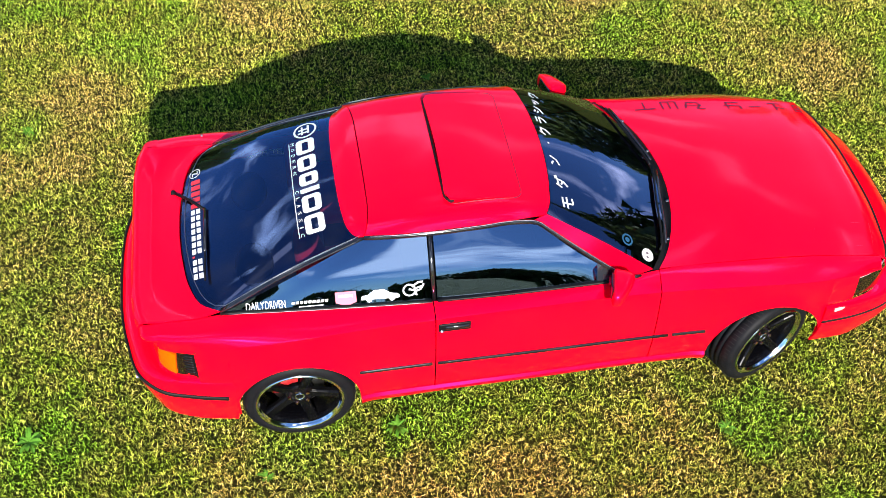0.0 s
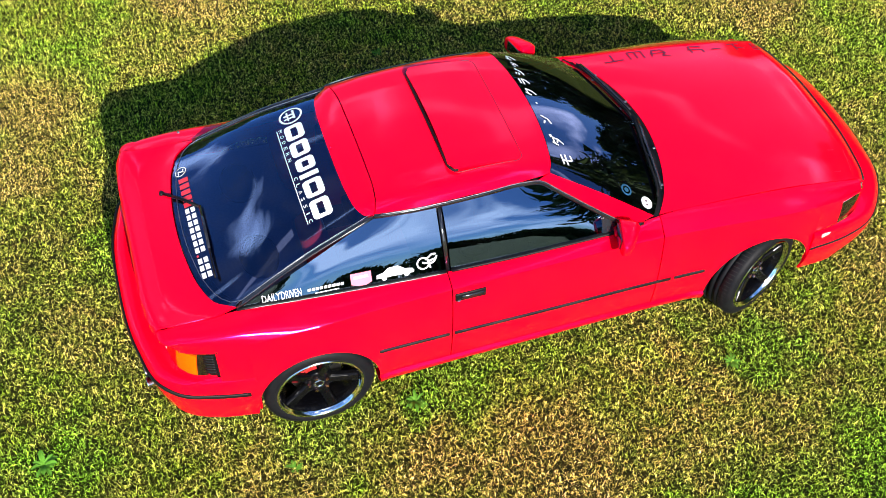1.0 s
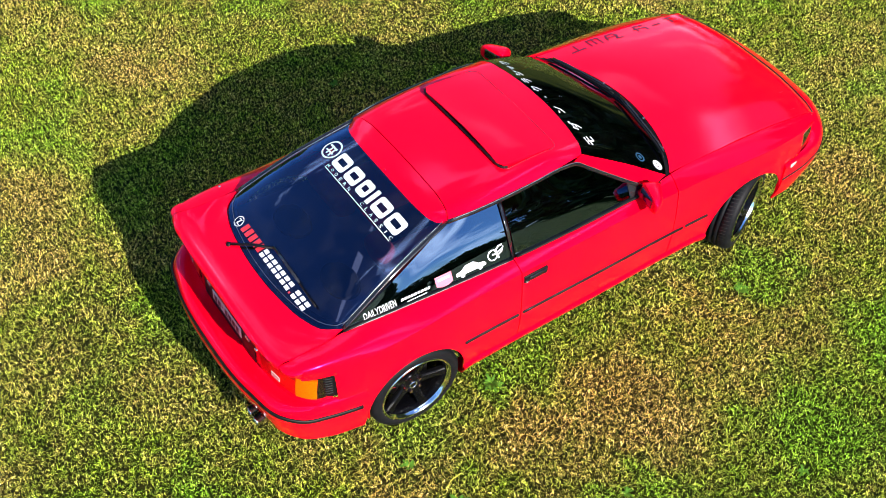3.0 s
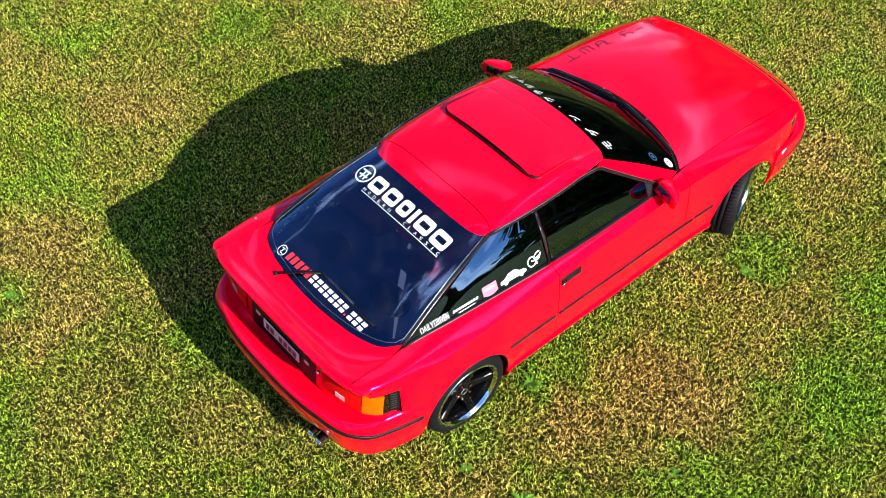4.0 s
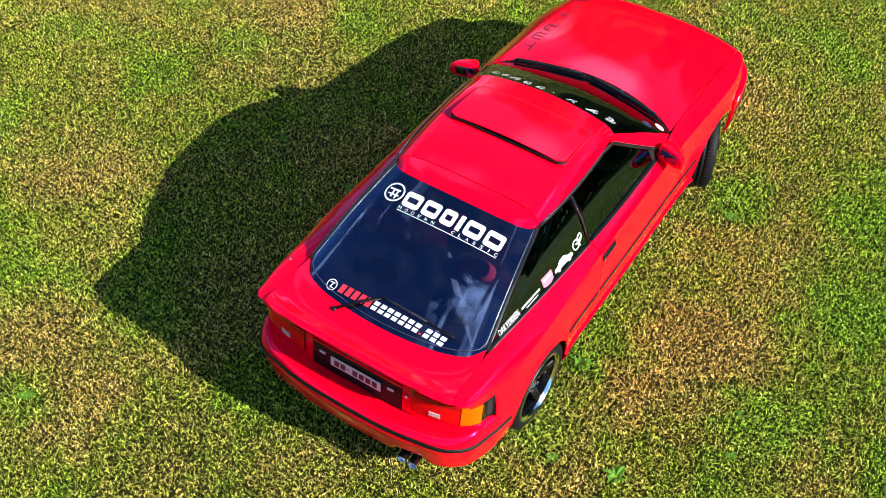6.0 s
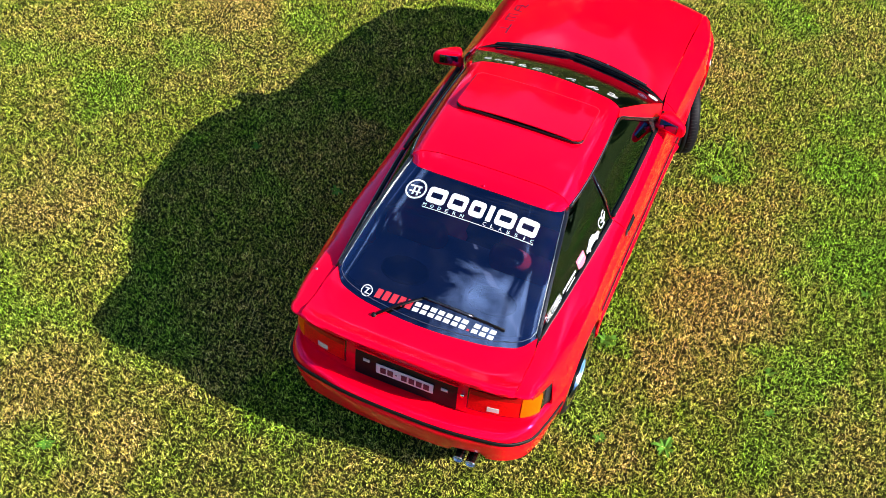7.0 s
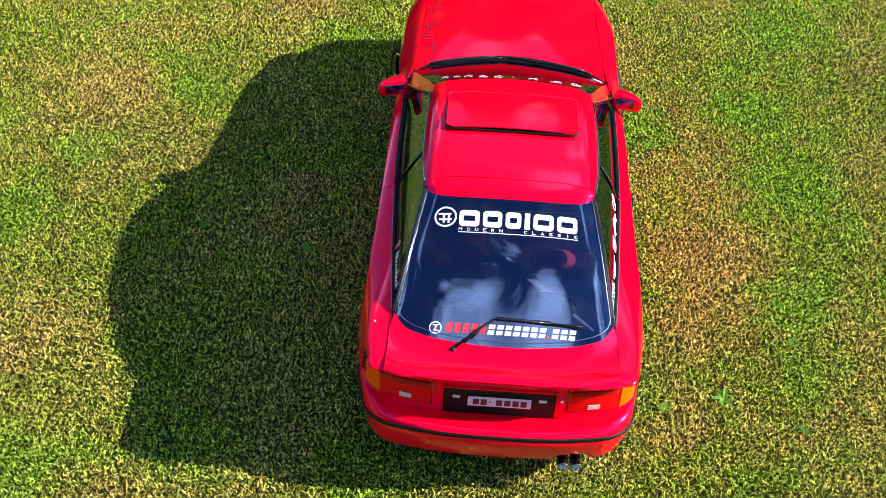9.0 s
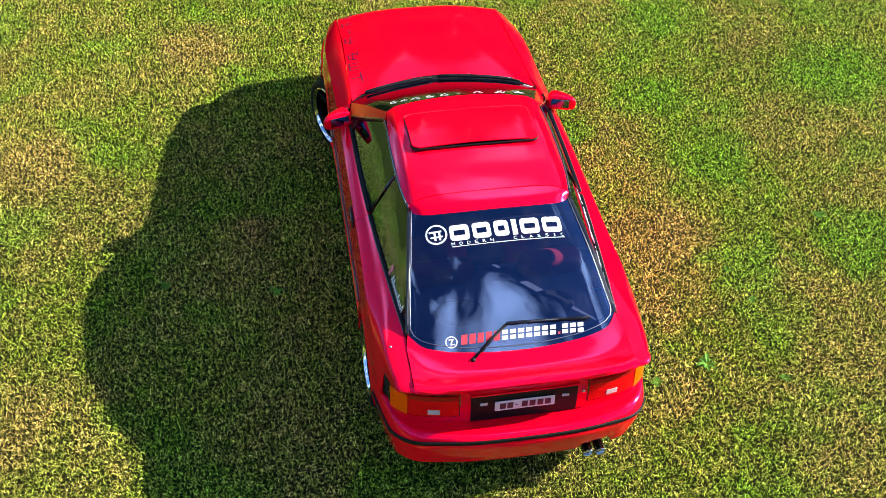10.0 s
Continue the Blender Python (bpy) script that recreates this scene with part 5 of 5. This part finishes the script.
hm += stroke([(0.36, -0.012), (0.43, -0.010)], 0.009) + stroke([(0.49, 0.030), (0.57, 0.034)], 0.010) + stroke([(0.53, 0.034), (0.53, -0.040)], 0.010) + stroke([(0.53, -0.006), (0.59, -0.020)], 0.009)
for b in (0.030, -0.012):
    hm += stroke([(0.655, b), (0.695, b), (0.695, b - 0.028), (0.655, b - 0.028), (0.655, b)], 0.007)
for q in hm:
    drape(hood_surf, (1.200, 0.580, 0.85), D, [q], FADED, "hood_mark", hood, "faint dark stroke on the bonnet", uv0=(0.95, 0.3))


# ---- ground ----
FIELD = [(-4.0, 0.9), (-2.9, -2.4), (2.3, -4.7), (4.75, -0.1), (3.8, 3.8), (-0.6, 5.8), (-1.7, 5.6), (-3.6, 3.7)]


def beyond(x, y):
    """How far a place lies outside the part of the lawn round the car."""
    d = np.full(np.shape(x), -9.0)
    for (ax, ay), (bx, by) in zip(FIELD, FIELD[1:] + FIELD[:1]):
        d = np.maximum(d, ((by - ay) * (x - ax) - (bx - ax) * (y - ay)) / math.hypot(bx - ax, by - ay))
    return np.maximum(d, 0.0)


gm = bmesh.new()
N = 110
edge = [-600, -200, -60, -20] + list(np.linspace(-10, 10, N)) + [20, 60, 200, 600]
gv = [[gm.verts.new((x, y, 0.010 * noise.noise((x * 0.5, y * 0.5, 0)) - 0.006)) for y in edge] for x in edge]
for i in range(len(edge) - 1):
    for j in range(len(edge) - 1):
        gm.faces.new((gv[i][j], gv[i + 1][j], gv[i + 1][j + 1], gv[i][j + 1]))
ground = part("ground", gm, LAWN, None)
tagged(ground, "mown lawn of patchy green and straw grass", "lawn", kind="structure")


def fast_mesh(name, verts, faces, mat):
    me = bpy.data.meshes.new(name)
    n = len(faces)
    k = faces.shape[1]
    me.vertices.add(len(verts))
    me.vertices.foreach_set("co", verts.astype(np.float32).ravel())
    me.loops.add(n * k)
    me.loops.foreach_set("vertex_index", faces.astype(np.int32).ravel())
    me.polygons.add(n)
    me.polygons.foreach_set("loop_start", (np.arange(n) * k).astype(np.int32))
    me.update(calc_edges=True)
    me.materials.append(mat)
    return new(name, me)


# ---- grass blades: fine, short, curled, lying every way; dense round the car, thinner further out ----
rng = np.random.default_rng(5)
gx, gy = rng.uniform(-6.7, 7.7, 2750000), rng.uniform(-7.0, 8.0, 2750000)
keep = rng.uniform(0, 1, len(gx)) < np.clip(1.0 - beyond(gx, gy) / 2.5, 0, 1) ** 1.2
keep &= ~((abs(gx) < 1.4) & (abs(gy) < 0.42))
gx, gy = gx[keep], gy[keep]
COUNT = len(gx)
cell = 0.032
pull = rng.uniform(0, 0.85, COUNT)
jit = rng.normal(0, 0.007, (COUNT, 2))
kx, ky = np.round(gx / cell + 0.35 * np.sin(gy * 27)) * cell, np.round(gy / cell + 0.35 * np.sin(gx * 23)) * cell
gx, gy = gx + (kx + jit[:, 0] - gx) * pull, gy + (ky + jit[:, 1] - gy) * pull
ang = rng.uniform(0, 2 * np.pi, COUNT)
length = rng.gamma(6.0, 0.0042, COUNT).clip(0.009, 0.055)
lean = rng.uniform(0.40, 1.40, COUNT)
curl = lean + rng.uniform(0.1, 0.9, COUNT)
twist = ang + rng.normal(0, 1.0, COUNT)
wide = rng.uniform(0.0012, 0.0028, COUNT)
root = np.stack([gx, gy, np.full(COUNT, -0.010)], 1)
side = np.stack([-np.sin(ang), np.cos(ang), np.zeros(COUNT)], 1) * wide[:, None]
half = length * 0.5
knee = root + np.stack([np.cos(ang) * np.sin(lean) * half, np.sin(ang) * np.sin(lean) * half, np.cos(lean) * half + 0.010], 1)
tipv = knee + np.stack([np.cos(twist) * np.sin(curl) * half, np.sin(twist) * np.sin(curl) * half, np.cos(curl) * half], 1)
v = np.empty((COUNT * 4, 3))
v[0::4], v[1::4], v[2::4], v[3::4] = root, knee - side, knee + side, tipv
k4 = np.arange(COUNT)[:, None, None] * 4
tri = (k4 + np.array([[0, 2, 1], [1, 2, 3]])[None]).reshape(-1, 3)
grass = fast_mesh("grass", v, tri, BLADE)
tagged(grass, "short dense lawn grass, green mixed with dry straw", "grass", kind="stuff")


# ---- broad-leaved weeds ----
def leaf_mesh(seed):
    r = random.Random(seed)
    bm = bmesh.new()
    w, rise = r.uniform(0.12, 0.20), r.uniform(0.12, 0.32)
    rowsv = []
    for t, ww in ((0.05, 0.25), (0.22, 0.55), (0.4, 0.95), (0.6, 0.8), (0.72, 1.0), (0.88, 0.6), (1.0, 0.06)):
        z = 0.06 + rise * math.sin(t * 2.3)
        rowsv.append([bm.verts.new((t, e * w * ww, z + abs(e) * w * 0.35)) for e in (-1, 0, 1)])
    for p, q in zip(rowsv, rowsv[1:]):
        for j in range(2):
            bm.faces.new((p[j], q[j], q[j + 1], p[j + 1]))
    me = bpy.data.meshes.new("leaf")
    bm.to_mesh(me)
    bm.free()
    me.materials.append(WEED)
    return me


LEAVES = [leaf_mesh(k) for k in range(4)]


def weed(x, y, size, leaves, seed):
    r = random.Random(seed)
    root = new("weed")
    root.location = (x, y, 0.0)
    tagged(root, "bright green broad-leaved weed rosette in the lawn", "weed", "weeds in the lawn")
    for k in range(leaves):
        ob = new("leaf", LEAVES[k % 4])
        ob.parent = root
        sc = size * r.uniform(0.5, 1.05)
        ob.scale = (sc, sc, sc)
        ob.rotation_euler = (r.uniform(-0.2, 0.2), r.uniform(-0.25, 0.1), 2 * math.pi * k / leaves + r.uniform(-0.3, 0.3))


WEEDS = [(-1.38, -1.42, 0.085, 11), (-0.76, -0.845, 0.080, 10), (-2.71, -0.65, 0.085, 9), (1.01, -1.12, 0.06, 8), (-0.31, 1.31, 0.06, 8), (-0.16, 2.05, 0.05, 7), (-0.87, -1.93, 0.045, 7),
         (-2.90, 1.86, 0.06, 8), (-1.57, -1.88, 0.05, 7), (-0.56, -1.86, 0.05, 7), (-1.48, -1.05, 0.05, 7), (-1.88, -0.02, 0.05, 8), (0.36, -2.3, 0.05, 7), (-0.10, -2.75, 0.06, 8)]
for n, (x, y, sz, lv) in enumerate(WEEDS):
    weed(x, y, sz, lv + 5, n)


# ---- trees that the paint and glass mirror ----
def tree(x, y, height, spread, seed):
    r = random.Random(seed)
    root = new("tree")
    root.location = (x, y, 0.0)
    tagged(root, "tall dark green tree beyond the lawn", "tree", "trees round the lawn")
    tr = bmesh.new()
    sweepers = [((0, 0, 0), (r.uniform(-.3, .3), r.uniform(-.3, .3), height * 0.85), 0.30)]
    for k in range(9):
        z = height * (0.2 + 0.07 * k)
        a = r.uniform(0, 6.28)
        sweepers.append(((0, 0, z), (spread * 0.7 * math.cos(a), spread * 0.7 * math.sin(a), z + spread * 0.35), 0.09))
    for a, b, w in sweepers:
        a, b = Vector(a), Vector(b)
        side = (b - a).cross(Vector((0.3, 1, 0.2))).normalized()
        up = side.cross(b - a).normalized()
        rings = []
        for t in (0, 0.5, 1):
            rr = w * (1 - 0.8 * t)
            rings.append([tr.verts.new(a.lerp(b, t) + side * rr * math.cos(j * 1.0472) + up * rr * math.sin(j * 1.0472)) for j in range(6)])
        for p, q in zip(rings, rings[1:]):
            for j in range(6):
                tr.faces.new((p[j], p[(j + 1) % 6], q[(j + 1) % 6], q[j]))
    part("trunk", tr, BARK, root)
    g = np.random.default_rng(seed)
    n = int(4200 * max(1.0, height / 10))
    z = g.uniform(0.03, 1.0, n)
    wob = 0.75 + 0.25 * np.sin(z * 40 + g.uniform(0, 6, n) * 0.4)
    rad = spread * np.sin(np.pi * (z * 0.86 + 0.14) ** 0.8) ** 0.7 * g.uniform(0.35, 1, n) ** 0.5 * wob
    a = g.uniform(0, 2 * np.pi, n)
    c = np.stack([rad * np.cos(a), rad * np.sin(a), z * height], 1)
    leaf = 0.30 * max(1.0, height / 12)
    e1, e2 = g.normal(0, leaf, (n, 3)), g.normal(0, leaf, (n, 3))
    vv = np.empty((n * 3, 3))
    vv[0::3], vv[1::3], vv[2::3] = c, c + e1, c + e2
    cr = fast_mesh("crown", vv, np.arange(n * 3).reshape(-1, 3), LEAF)
    cr.parent = root


SPOTS = []
place = random.Random(12)
for k in range(44):
    # a closed belt of trees round the field, lower towards the sun
    a = 2 * math.pi * k / 44
    sunny = math.sin(a) < 0.05
    far = 31 + 5 * place.random() + (14 if sunny else 0)
    SPOTS.append((far * math.cos(a), far * math.sin(a), (3.4 if sunny else 8.0) * place.uniform(0.6, 1.2), place.uniform(3.4, 4.6)))
for deg in (-60, -50, -41, -33, -24, -12, 0, 11, 21):
    # a stand of tall trees ahead of the car
    far = 22 + 4 * place.random()
    SPOTS.append((far * math.cos(radians(deg)), far * math.sin(radians(deg)), place.uniform(14, 18), place.uniform(3.6, 4.6)))
for n, (x, y, h, sp) in enumerate(SPOTS):
    tree(x, y, h, sp, 50 + n)
